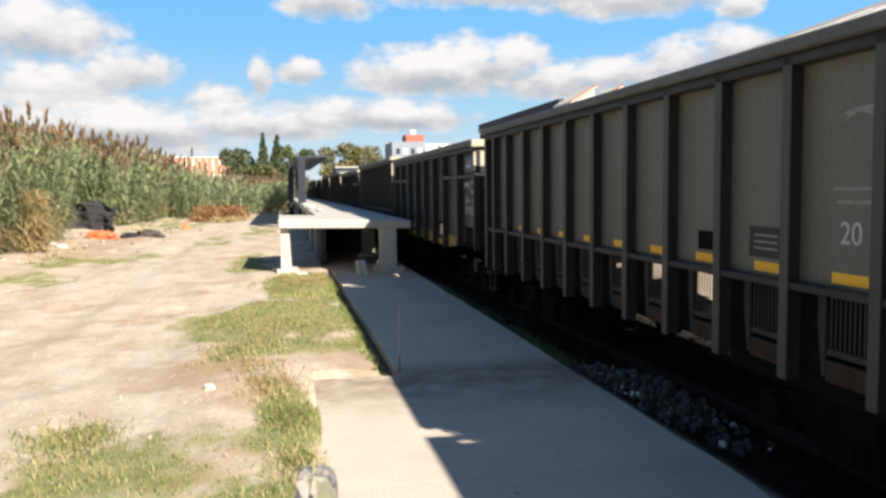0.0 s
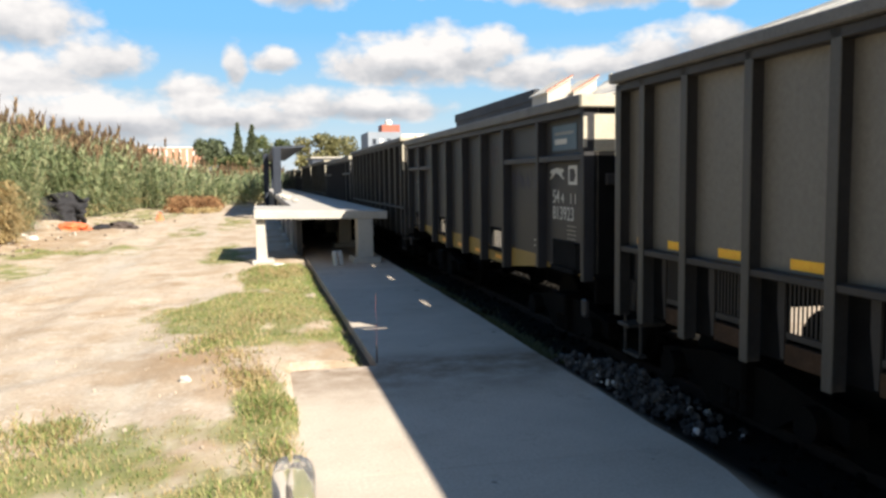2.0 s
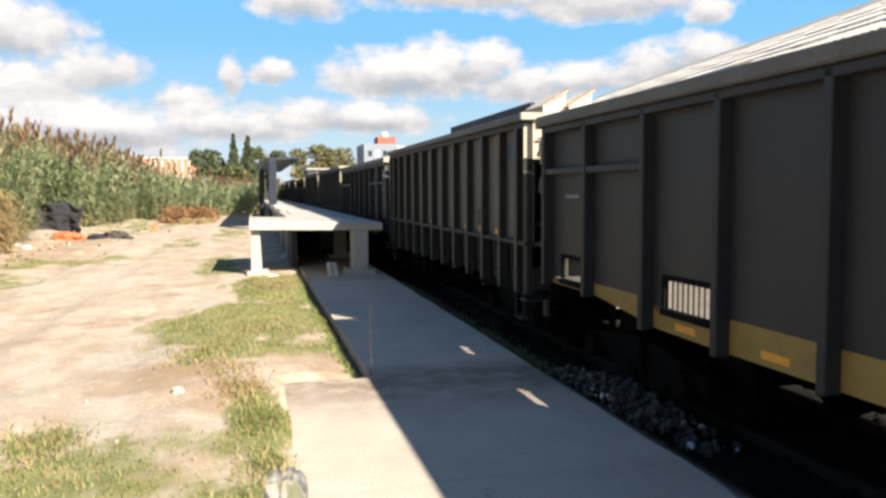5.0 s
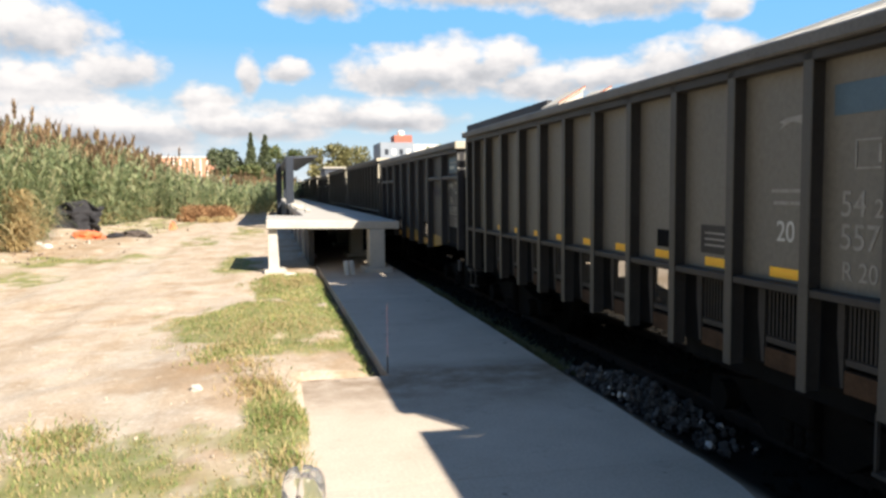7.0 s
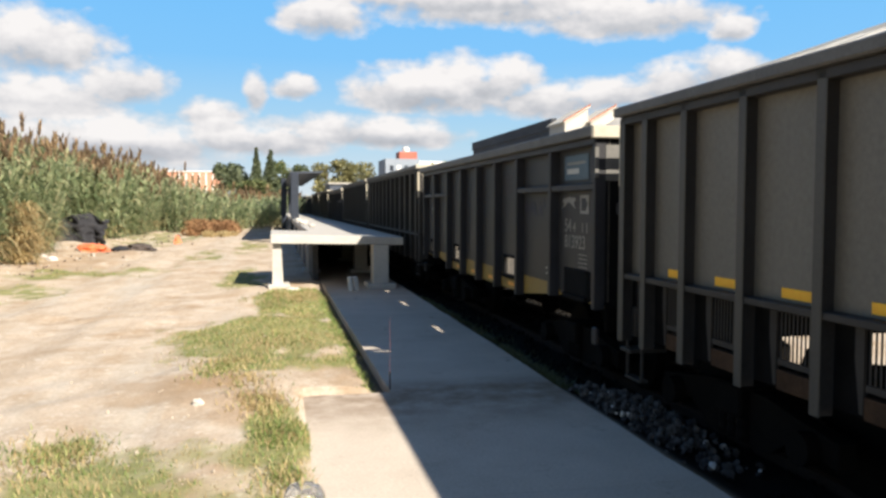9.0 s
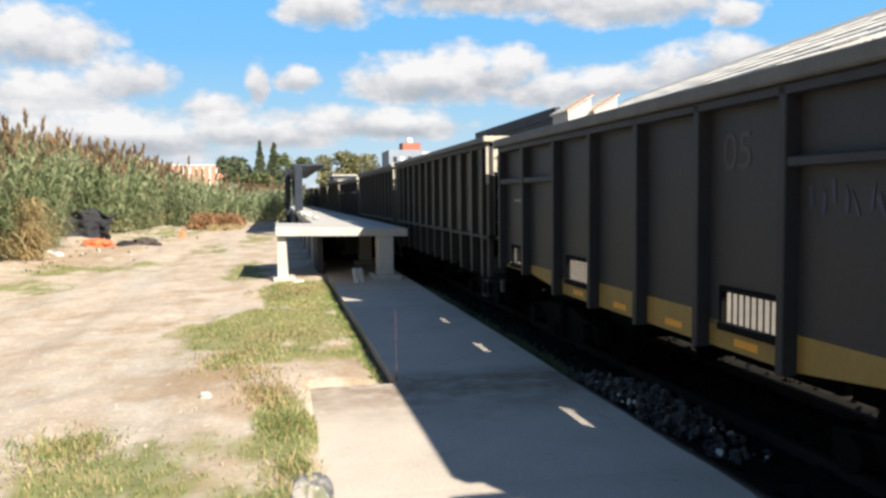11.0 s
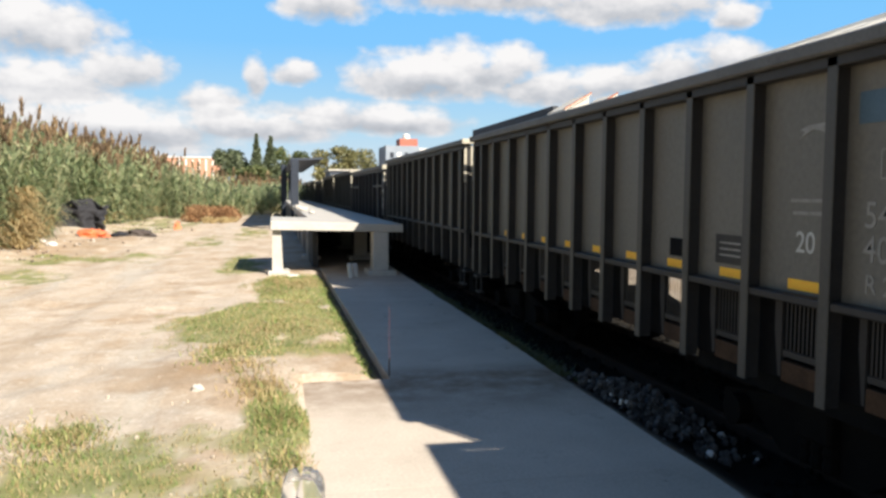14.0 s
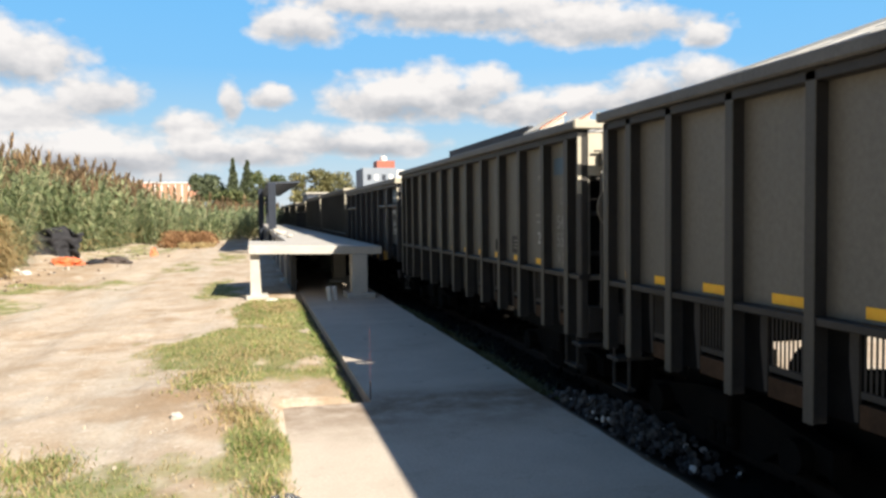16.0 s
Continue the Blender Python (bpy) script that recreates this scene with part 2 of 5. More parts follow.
def prism(points, axis, a, b):
    """A flat outline swept along an axis (0: the outline is y, z; 1: x, z; 2: x, y)."""
    bm = bmesh.new()
    put = {0: lambda u, v, w: (w, u, v), 1: lambda u, v, w: (u, w, v), 2: lambda u, v, w: (u, v, w)}[axis]
    lo = [bm.verts.new(put(u, v, a)) for u, v in points]
    hi = [bm.verts.new(put(u, v, b)) for u, v in points]
    bm.faces.new(lo), bm.faces.new(hi[::-1])
    for i in range(len(points)):
        j = (i + 1) % len(points)
        bm.faces.new((lo[i], hi[i], hi[j], lo[j]))
    bmesh.ops.recalc_face_normals(bm, faces=bm.faces[:])
    return bm


def lathe(bm, profile, centre, axis="z", n=20):
    """Rings of (radius, height) about an axis through the centre."""
    rings = []
    for r, h in profile:
        ring = []
        for i in range(n):
            a = 2 * math.pi * i / n
            c, s = r * math.cos(a), r * math.sin(a)
            p = {"z": (c, s, h), "x": (h, c, s), "y": (s, h, c)}[axis]
            ring.append(bm.verts.new(Vector(centre) + Vector(p)))
        rings.append(ring)
    for lo, hi in zip(rings, rings[1:]):
        for i in range(n):
            bm.faces.new((lo[i], lo[(i + 1) % n], hi[(i + 1) % n], hi[i]))
    bm.faces.new(rings[0][::-1]), bm.faces.new(rings[-1])
    return bm


def mesh_of(name, bm, mat):
    me = bpy.data.meshes.new(name)
    bm.to_mesh(me)
    bm.free()
    me.materials.append(mat)
    return me


def part(name, bm, mat, parent=None, label="", kind=""):
    ob = new(name, bm if isinstance(bm, bpy.types.Mesh) else mesh_of(name, bm, mat))
    if parent:
        ob.parent = parent
    return tagged(ob, label, kind=kind)


def raw(name, verts, faces, mat):
    me = bpy.data.meshes.new(name)
    me.from_pydata(verts, [], faces)
    me.materials.append(mat)
    return me


def empty(name, label, category, group="", at=(0, 0, 0)):
    ob = new(name)
    ob.location = at
    return tagged(ob, label, category, group)


def letters(text, size, mat, parent, x, y, z, name="lettering", shear=0.0):
    """Raised lettering on the near side of a wagon: reads towards -y from y, its foot at z."""
    cu = bpy.data.curves.new(name, "FONT")
    cu.body, cu.size, cu.extrude, cu.shear = text, size, 0.001, shear
    cu.offset = 0.0008 * size / 0.2
    tmp = bpy.data.objects.new(name, cu)
    scene.collection.objects.link(tmp)
    me = bpy.data.meshes.new_from_object(tmp.evaluated_get(bpy.context.evaluated_depsgraph_get()))
    bpy.data.objects.remove(tmp)
    me.transform(pose(x, y, z, 90, 0, -90))
    me.materials.clear()
    me.materials.append(mat)
    return part(name, me, mat, parent)


rnd = random.Random(7)


# ---- ground ----
def smooth(a, b, v):
    u = min(1, max(0, (v - a) / (b - a)))
    return u * u * (3 - 2 * u)


def blob(x, y, cx, cy, rx, ry):
    return max(0.0, 1 - ((x - cx) / rx) ** 2 - ((y - cy) / ry) ** 2)


GREEN = [(-0.15, 10.4, 1.25, 1.8, 1.6), (0.35, 14.0, 0.75, 2.8, 1.35), (-0.55, 4.85, 1.0, 1.1, 0.8), (-0.9, 3.6, 1.3, 1.2, 0.85), (-0.2, 3.8, 0.6, 1.3, 1.2), (0.03, 5.7, 0.28, 1.1, 1.3),
         (-0.25, 8.25, 0.35, 0.4, 0.8), (0.3, 9.0, 0.6, 1.0, 0.55), (-1.5, 5.85, 0.32, 0.3, 0.9), (-4.6, 21.0, 1.9, 1.8, 0.7), (-5.2, 16.5, 1.4, 1.6, 0.5), (-0.7, 19.0, 0.6, 3.0, 0.8),
         (-2.3, 27, 0.7, 5.0, 0.4), (-5.5, 42, 2.2, 9, 0.5), (-0.9, 33, 0.8, 6, 0.5), (-3.5, 62, 1.6, 9, 0.7), (-1.6, 2.4, 1.6, 1.4, 0.6)]


def grass_at(x, y):
    g = max(w * blob(x, y, cx, cy, rx, ry) ** 0.6 for cx, cy, rx, ry, w in GREEN)
    n = noise.fractal(Vector((x * 1.5, y * 0.9, 0.3)), 0.7, 2.0, 5)
    n2 = noise.noise(Vector((x * 6.5, y * 4.5, 2.3)))
    halo = max(w * blob(x, y, cx, cy, rx * 1.35, ry * 1.3) for cx, cy, rx, ry, w in GREEN)
    return min(1, max(0, 0.66 * g + 0.25 * halo + (0.75 * n + 0.35 * n2) * min(1, 2.5 * halo) - 0.08))


def height_at(x, y):
    z = -0.03
    left = smooth(1.05, 0.80, x)
    if y < 7.15:
        left = smooth(0.30, 0.15, x)
    z += left * (0.05 + 0.05 * noise.noise(Vector((x * 0.7, y * 0.5, 0))) + 0.025 * noise.noise(Vector((x * 2.6, y * 2.1, 4))))
    z += left * 0.07 * blob(x, y, -0.2, 9.0, 1.0, 4.5)
    # made-up trench that helps keep the shaded strip left of the path dark
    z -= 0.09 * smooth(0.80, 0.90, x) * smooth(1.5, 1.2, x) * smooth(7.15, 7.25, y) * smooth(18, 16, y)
    z -= 0.04 * blob(x, y, -2.9, 9, 0.5, 60) + 0.04 * blob(x, y, -4.3, 11, 0.5, 60)
    z -= smooth(2.62, 3.1, x) * 0.16 * smooth(6.0, 5.3, x)
    z += smooth(-5.6, -8.5, x) * 0.25
    return z


def axis_steps(*runs):
    out = []
    for a, b, n in runs:
        out += [a + (b - a) * i / n for i in range(n)]
    return out + [runs[-1][1]]


def build_ground():
    xs = axis_steps((-1500, -200, 8), (-200, -40, 10), (-40, -8, 24), (-8, 0, 80), (0, 1.2, 24), (1.2, 3.4, 22), (3.4, 9, 18), (9, 60, 12), (60, 1500, 10))
    ys = axis_steps((-400, -20, 8), (-20, 1.5, 20), (1.5, 17, 155), (17, 40, 92), (40, 90, 70), (90, 300, 20), (300, 2600, 12))
    verts, faces, mask = [], [], []
    for y in ys:
        for x in xs:
            verts.append((x, y, height_at(x, y)))
            mask.append(grass_at(x, y))
    w = len(xs)
    for j in range(len(ys) - 1):
        for i in range(w - 1):
            a = j * w + i
            faces.append((a, a + 1, a + w + 1, a + w))
    m, t, p = nodes_of("dirt_and_grass")
    v = coords(t)
    big, mid, fine = noise_of(t, v, 0.35, 5, 0.6), noise_of(t, v, 2.2, 6, 0.7), noise_of(t, v, 28, 5, 0.75)
    c = ramp(t, big, [(0.3, (0.39, 0.31, 0.225)), (0.5, (0.48, 0.395, 0.305)), (0.7, (0.42, 0.33, 0.235))])
    c = mix(t, ramp(t, mid, [(0.42, (0, 0, 0)), (0.68, (1, 1, 1))]), c, (0.53, 0.46, 0.375))
    c = mix(t, ramp(t, noise_of(t, v, 0.9, 5, 0.7), [(0.52, (0, 0, 0)), (0.68, (0.8, 0.8, 0.8))]), c, (0.32, 0.215, 0.12))
    grey = noise_of(t, v, 0.8, 4, 0.6, (1.0, 0.12, 1.0))
    c = mix(t, ramp(t, grey, [(0.54, (0, 0, 0)), (0.66, (0.75, 0.75, 0.75))]), c, (0.46, 0.42, 0.355))
    rut = noise_of(t, v, 1.6, 6, 0.75, (1.0, 0.22, 1.0))
    c = mix(t, ramp(t, rut, [(0.46, (0, 0, 0)), (0.64, (0.7, 0.7, 0.7))]), c, (0.37, 0.285, 0.20))
    crumb = noise_of(t, v, 11, 3, 0.6)
    c = mix(t, ramp(t, crumb, [(0.60, (0, 0, 0)), (0.72, (0.75, 0.75, 0.75))]), c, (0.62, 0.57, 0.49))
    att3 = t.nodes.new("ShaderNodeAttribute")
    att3.attribute_name = "soil"
    c = mix(t, ramp(t, mix(t, 0.75, att3.outputs["Fac"], mid, "OVERLAY"), [(0.10, (0, 0, 0)), (0.6, (0.5, 0.5, 0.5))]), c, (0.30, 0.195, 0.105))
    att = t.nodes.new("ShaderNodeAttribute")
    att.attribute_name = "grassy"
    g2 = mix(t, 0.6, att.outputs["Fac"], fine, "OVERLAY")
    turf = ramp(t, mid, [(0.3, (0.13, 0.165, 0.05)), (0.55, (0.21, 0.22, 0.075)), (0.75, (0.34, 0.28, 0.13))])
    c = mix(t, ramp(t, g2, [(0.12, (0, 0, 0)), (0.5, (0.85, 0.85, 0.85))]), c, turf)
    # near-black tone stands in for shade under the train and beside the path
    shade_att = t.nodes.new("ShaderNodeAttribute")
    shade_att.attribute_name = "bed"
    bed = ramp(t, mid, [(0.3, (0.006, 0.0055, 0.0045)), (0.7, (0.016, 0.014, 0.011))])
    c = mix(t, shade_att.outputs["Fac"], c, bed)
    c = mix(t, 0.4, c, ramp(t, fine, [(0.25, (0.22, 0.22, 0.22)), (0.75, (0.78, 0.78, 0.78))]), "OVERLAY")
    t.links.new(c, p.inputs["Base Color"])
    p.inputs["Roughness"].default_value = 0.95
    p.inputs["Specular IOR Level"].default_value = 0.1
    bump(t, p, fine, 0.5, 0.03)
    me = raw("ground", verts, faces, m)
    a = me.attributes.new("grassy", "FLOAT", "POINT")
    a.data.foreach_set("value", mask)
    a = me.attributes.new("soil", "FLOAT", "POINT")
    brown = [(-0.9, 7.5, 0.9, 0.9), (0.5, 8.2, 0.6, 1.0), (-0.2, 6.6, 0.5, 0.7), (-5.8, 30, 1.6, 7), (-5.5, 24, 1.4, 4), (-0.6, 4.9, 0.5, 0.3), (0.6, 7.4, 0.5, 0.4)]
    a.data.foreach_set("value", [max(0, max(blob(x, y, *q) for q in brown) * (0.75 + 1.1 * noise.fractal(Vector((x * 1.6, y * 1.6, 5)), 0.6, 2.0, 4))) for y in ys for x in xs])
    # where shade is put into the colour: track bed, strip left of path
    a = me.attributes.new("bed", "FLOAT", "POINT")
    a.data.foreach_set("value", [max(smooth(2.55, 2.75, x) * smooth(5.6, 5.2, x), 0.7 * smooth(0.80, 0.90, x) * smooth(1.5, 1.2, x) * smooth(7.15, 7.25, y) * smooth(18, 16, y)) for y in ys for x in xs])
    for f in me.polygons:
        f.use_smooth = True
    return tagged(new("ground", me), "pale sandy dirt ground with worn ruts and grass patches", "ground", kind="structure")


build_ground()


def slab(x0, y0, y1, parent):
    """One cast slab; its side towards the track wanders a little."""
    n = 6
    right = [(2.60 + 0.03 * smooth(6.2, 9.5, y) + 0.025 * noise.noise(Vector((0, y * 1.3, 0))) - 0.10 * smooth(4.2, 3.2, y), y) for y in [y0 + (y1 - y0) * k / n for k in range(n + 1)]]
    return part("slab", prism([(x0, y0)] + right + [(x0, y1)], 2, -0.14, 0.0), CONCRETE, parent)


def build_path():
    thing = tagged(new("pavement"), "pale concrete footpath with a wider apron at its near end", "footpath", kind="structure")
    y = -9.0
    while y < 7.1:
        e = min(y + 2.69, 7.15)
        slab(0.19, y + 0.002, e - 0.002, thing)
        y = e
    y = 7.15
    while y < 34:
        slab(1.03, y + 0.002, y + 2.598, thing)
        y += 2.6


build_path()


def build_track():
    rails = tagged(new("track"), "rusty railway track on timber sleepers", "railway track", kind="structure")
    for x in (3.6, 4.6):
        part("rail", prism([(x - 0.06, -0.25), (x + 0.06, -0.25), (x + 0.06, -0.235), (x + 0.012, -0.22), (x + 0.012, -0.14), (x + 0.034, -0.13), (x + 0.034, -0.1),
                            (x - 0.034, -0.1), (x - 0.034, -0.13), (x - 0.012, -0.14), (x - 0.012, -0.22), (x - 0.06, -0.235)], 1, -20, 200), RAIL, rails)
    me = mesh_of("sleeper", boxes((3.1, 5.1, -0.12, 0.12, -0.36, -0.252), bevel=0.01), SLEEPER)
    for i in range(90):
        ob = part("sleeper", me, SLEEPER, rails)
        ob.location.y = -6 + i * 0.65


build_track()


def stones(name, count, spread, size, mat, label, category, seed):
    r = random.Random(seed)
    verts, faces = [], []
    base = bmesh.new()
    bmesh.ops.create_icosphere(base, subdivisions=1, radius=1)
    bv, bf = [v.co.copy() for v in base.verts], [[v.index for v in f.verts] for f in base.faces]
    base.free()
    for _ in range(count):
        x, y, z = spread(r)
        s = r.uniform(*size) * r.uniform(0.7, 1.2)
        turn = Euler((r.uniform(0, 6), r.uniform(0, 6), r.uniform(0, 6))).to_matrix()
        sc = Vector((s * r.uniform(0.7, 1.4), s, s * r.uniform(0.5, 0.9)))
        o = len(verts)
        for v in bv:
            verts.append(tuple(turn @ Vector((v.x * sc.x, v.y * sc.y, v.z * sc.z)) * r.uniform(0.8, 1.15) + Vector((x, y, z + s * 0.3))))
        faces += [[i + o for i in f] for f in bf]
    return tagged(new(name, raw(name, verts, faces, mat)), label, category, kind="stuff")


def on_ground(x, y):
    return x, y, height_at(x, y)


stones("ballast", 2600, lambda r: on_ground(r.uniform(2.95, 5.3), r.uniform(0, 26)), (0.02, 0.045), DIMBALLAST, "loose ballast stones beside the rails, darkened for shade", "gravel", 3)
stones("rubble", 800, lambda r: (lambda x, y: (x, y, height_at(x, y) + 0.22 * blob(x, y, 3.05, 6.2, 0.45, 1.5) * r.random()))(min(3.5, max(2.70, r.gauss(3.05, 0.16))), max(4.9, r.gauss(6.25, 0.6))),
       (0.008, 0.042), STONE, "heap of broken concrete rubble at the path edge", "rubble", 4)
stones("rubble_bits", 22, lambda r: (lambda x, y: (x, y, height_at(x, y) + 0.04 + 0.16 * blob(x, y, 3.05, 6.2, 0.45, 1.5) * r.random()))(min(3.45, max(2.68, r.gauss(3.05, 0.16))), max(4.9, r.gauss(6.0, 0.7))), (0.012, 0.035), LITTER, "white bits of plaster and litter in the rubble", "litter", 14)
stones("debris", 90, lambda r: on_ground(-6.3 + r.gauss(0, 0.7), r.uniform(21, 42)), (0.012, 0.045), PRECAST, "scattered pale rubbish and debris along the reeds", "litter", 8)
stones("clods", 130, lambda r: on_ground(-5.6 + r.gauss(0, 0.9), r.uniform(20, 46)), (0.015, 0.06), BARK, "scattered brown clods and dead stalks", "debris", 9)
stones("pebbles", 420, lambda r: on_ground(r.uniform(-5, 0.1), 3 + 22 * r.random() ** 1.6), (0.005, 0.018), FIELDSTONE, "small stones scattered on the dirt road", "stones", 5)


# ---- train ----
RAIL_TOP, CENTRE = -0.1, 4.1
HALF = 1.30          # outer face of the posts
SHEET = 1.20        # outer face of the side sheets


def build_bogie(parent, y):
    b = part("bogie", boxes((-1.0, 1.0, -0.16, 0.16, 0.34, 0.56), bevel=0.02), IRON, parent, "near-black cast bogie")
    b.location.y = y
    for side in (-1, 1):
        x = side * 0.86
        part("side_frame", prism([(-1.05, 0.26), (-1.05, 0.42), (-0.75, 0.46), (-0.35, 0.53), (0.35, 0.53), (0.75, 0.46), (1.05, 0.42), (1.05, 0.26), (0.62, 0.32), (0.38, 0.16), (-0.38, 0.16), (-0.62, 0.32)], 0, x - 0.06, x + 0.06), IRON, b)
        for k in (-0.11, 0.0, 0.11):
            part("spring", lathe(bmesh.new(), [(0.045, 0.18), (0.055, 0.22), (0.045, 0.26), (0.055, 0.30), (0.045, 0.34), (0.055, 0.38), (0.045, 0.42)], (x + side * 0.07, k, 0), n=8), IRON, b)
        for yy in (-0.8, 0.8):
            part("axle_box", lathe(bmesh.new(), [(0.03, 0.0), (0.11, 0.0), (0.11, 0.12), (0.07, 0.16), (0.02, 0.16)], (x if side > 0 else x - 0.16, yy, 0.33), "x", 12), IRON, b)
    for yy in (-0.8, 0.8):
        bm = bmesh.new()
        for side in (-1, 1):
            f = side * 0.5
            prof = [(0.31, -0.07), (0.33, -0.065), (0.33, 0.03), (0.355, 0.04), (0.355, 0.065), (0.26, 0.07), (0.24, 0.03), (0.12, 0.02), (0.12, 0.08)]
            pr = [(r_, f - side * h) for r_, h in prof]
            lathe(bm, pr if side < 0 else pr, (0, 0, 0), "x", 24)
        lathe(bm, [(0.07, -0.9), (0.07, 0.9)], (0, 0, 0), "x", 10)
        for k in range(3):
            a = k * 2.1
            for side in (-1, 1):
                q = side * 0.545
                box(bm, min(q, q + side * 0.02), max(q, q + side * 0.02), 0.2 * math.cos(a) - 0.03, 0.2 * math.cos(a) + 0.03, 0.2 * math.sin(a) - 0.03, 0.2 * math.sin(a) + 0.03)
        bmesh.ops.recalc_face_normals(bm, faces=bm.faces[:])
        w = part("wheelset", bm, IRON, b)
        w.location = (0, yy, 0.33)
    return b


def build_coupler(parent, y, out):
    bm = boxes((-0.09, 0.09, min(y, y + out * 0.30), max(y, y + out * 0.30), 0.66, 0.84), bevel=0.02)
    part("coupler", bm, IRON, parent, "dark cast knuckle coupler")
    part("brake_hose", boxes((-0.32, -0.28, min(y, y + out * 0.12), max(y, y + out * 0.12), 0.30, 0.72), bevel=0.01), BLACK, parent)


def side_sheet(name, outline_rows, mat, parent, x):
    bm = bmesh.new()
    for y0, y1, z0, z1 in outline_rows:
        box(bm, min(x, x - 0.02 * (1 if x > 0 else -1)), max(x, x - 0.02 * (1 if x > 0 else -1)), y0, y1, z0, z1)
    return part(name, bm, mat, parent)


def zz(z):
    return z - RAIL_TOP


# gondola with caged lower bays
POSTS_A = [0.26] + [0.87 + 0.72 * k for k in range(10)] + [7.95, 8.34]
LEN_A = POSTS_A[-1] + 0.06


def build_wagon_a(serial):
    g = empty("gondola_wagon", "taupe ribbed steel gondola wagon with yellow marks on the track", "freight wagon", "wagons of the train")
    L = LEN_A
    part("floor", boxes((-SHEET + 0.02, SHEET - 0.02, 0.06, L - 0.06, zz(1.09), zz(1.13))), INSIDE, g)
    for side in (-1, 1):
        x = side * SHEET
        inward = -side
        side_sheet("side_sheet", [(0.02, L - 0.02, zz(1.12), zz(2.41))], PAINT_A, g, x)
        side_sheet("side_lining", [(0.06, L - 0.06, zz(1.14), zz(2.38))], INSIDE, g, x - side * 0.024)
        xo = side * (HALF + 0.05)
        part("top_rim", boxes((min(xo, xo - side * 0.17), max(xo, xo - side * 0.17), -0.03, L + 0.03, zz(2.42), zz(2.50)), bevel=0.012), RIM, g)
        part("top_angle", boxes((min(x, side * HALF), max(x, side * HALF), 0.0, L, zz(2.355), zz(2.416)), bevel=0.006), FRAME_A, g)
        part("waist_rail", boxes((min(x - side * 0.02, side * (HALF - 0.012)), max(x - side * 0.02, side * (HALF - 0.012)), 0.0, L, zz(1.10), zz(1.145)), bevel=0.006), FRAME_A, g)
        for i, y in enumerate(POSTS_A):
            w = 0.05 if 0 < i < len(POSTS_A) - 1 else 0.06
            xw = side * (HALF - 0.012)
            # web darker than its flange: the channel's shade is put into the paint
            part("post", boxes((min(xw, x + inward * 0.01), max(xw, x + inward * 0.01), y + 0.5 * w - 0.012, y + 0.5 * w + 0.012, zz(0.58), zz(2.41))), FRAME_A, g)
            part("post_flange", boxes((min(side * HALF, xw), max(side * HALF, xw), y - 0.015, y + w + 0.015, zz(0.58), zz(2.41)), bevel=0.004), POSTPAINT, g)
        part("corner_plate", boxes((min(x, side * (HALF - 0.03)), max(x, side * (HALF - 0.03)), 0.0, 0.11, zz(0.58), zz(2.41)), bevel=0.01), FRAME_A, g)
        xi = x - side * 0.07
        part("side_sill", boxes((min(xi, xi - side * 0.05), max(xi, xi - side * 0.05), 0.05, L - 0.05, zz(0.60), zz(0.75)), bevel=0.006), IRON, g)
        for i in range(12):
            y0, y1 = POSTS_A[i] + 0.05, POSTS_A[i + 1]
            wide = y1 - y0
            a, b = y0 + 0.17 * wide, y0 + 0.66 * wide
            xf = x - side * 0.005
            lo, hi = min(xf, xf - side * 0.02), max(xf, xf - side * 0.02)
            part("cage_frame", boxes((lo, hi, a - 0.035, a, zz(0.66), zz(1.10)), (lo, hi, a, b, zz(0.765), zz(0.80))), FRAME_A, g)
            bm = prism([(b + 0.015, zz(1.10)), (b + 0.12 * wide, zz(1.10)), (b + 0.12 * wide, zz(0.92)), (b + 0.06 * wide, zz(0.64)), (b + 0.015, zz(0.64))], 0, lo, hi)
            part("stiffener", bm, FRAME_A, g, "tapered stiffener plate")
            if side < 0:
                # black sheets painted in for the dark of the open gaps
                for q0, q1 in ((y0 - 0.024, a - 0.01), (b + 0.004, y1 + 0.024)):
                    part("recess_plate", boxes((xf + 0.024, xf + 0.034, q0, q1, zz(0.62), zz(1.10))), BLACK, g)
                part("sill_box", boxes((xf, xf + 0.05, a, b + 0.01, zz(0.615), zz(0.735)), bevel=0.004), RUST, g, "rusty brown sill box")
                bm = bmesh.new()
                for k in range(9):
                    q = a + (k + 0.5) * (b - a) / 9
                    box(bm, xf + 0.010, xf + 0.013, q - 0.007, q + 0.007, zz(0.80), zz(1.10))
                part("grille", bm, FRAME_A, g)
                if 0 < i:
                    part("yellow_mark", boxes((x - 0.006, x, y0 + 0.05 * wide, y0 + 0.60 * wide, zz(1.165), zz(1.225))), YELLOW, g)
    # added black screen blocks the view through the near-end bays to darken them
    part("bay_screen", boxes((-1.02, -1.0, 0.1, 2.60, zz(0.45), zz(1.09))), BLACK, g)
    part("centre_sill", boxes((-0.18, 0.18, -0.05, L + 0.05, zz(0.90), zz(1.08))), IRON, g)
    # added beam, hides the sunlit ground beyond so the underside stays dark
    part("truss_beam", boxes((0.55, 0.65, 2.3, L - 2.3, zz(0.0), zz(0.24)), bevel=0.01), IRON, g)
    for y, out in ((0.0, -1), (L, 1)):
        part("end_panel", boxes((-SHEET, SHEET, y if out < 0 else y - 0.03, y + 0.03 if out < 0 else y, zz(2.02), zz(2.40))), CREAM, g, "wagon end panel in the cream tone of sunlit grey paint")
        # wall coloured black for the shade between wagons
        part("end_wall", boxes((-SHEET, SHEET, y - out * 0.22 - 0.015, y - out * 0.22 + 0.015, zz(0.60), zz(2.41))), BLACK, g)
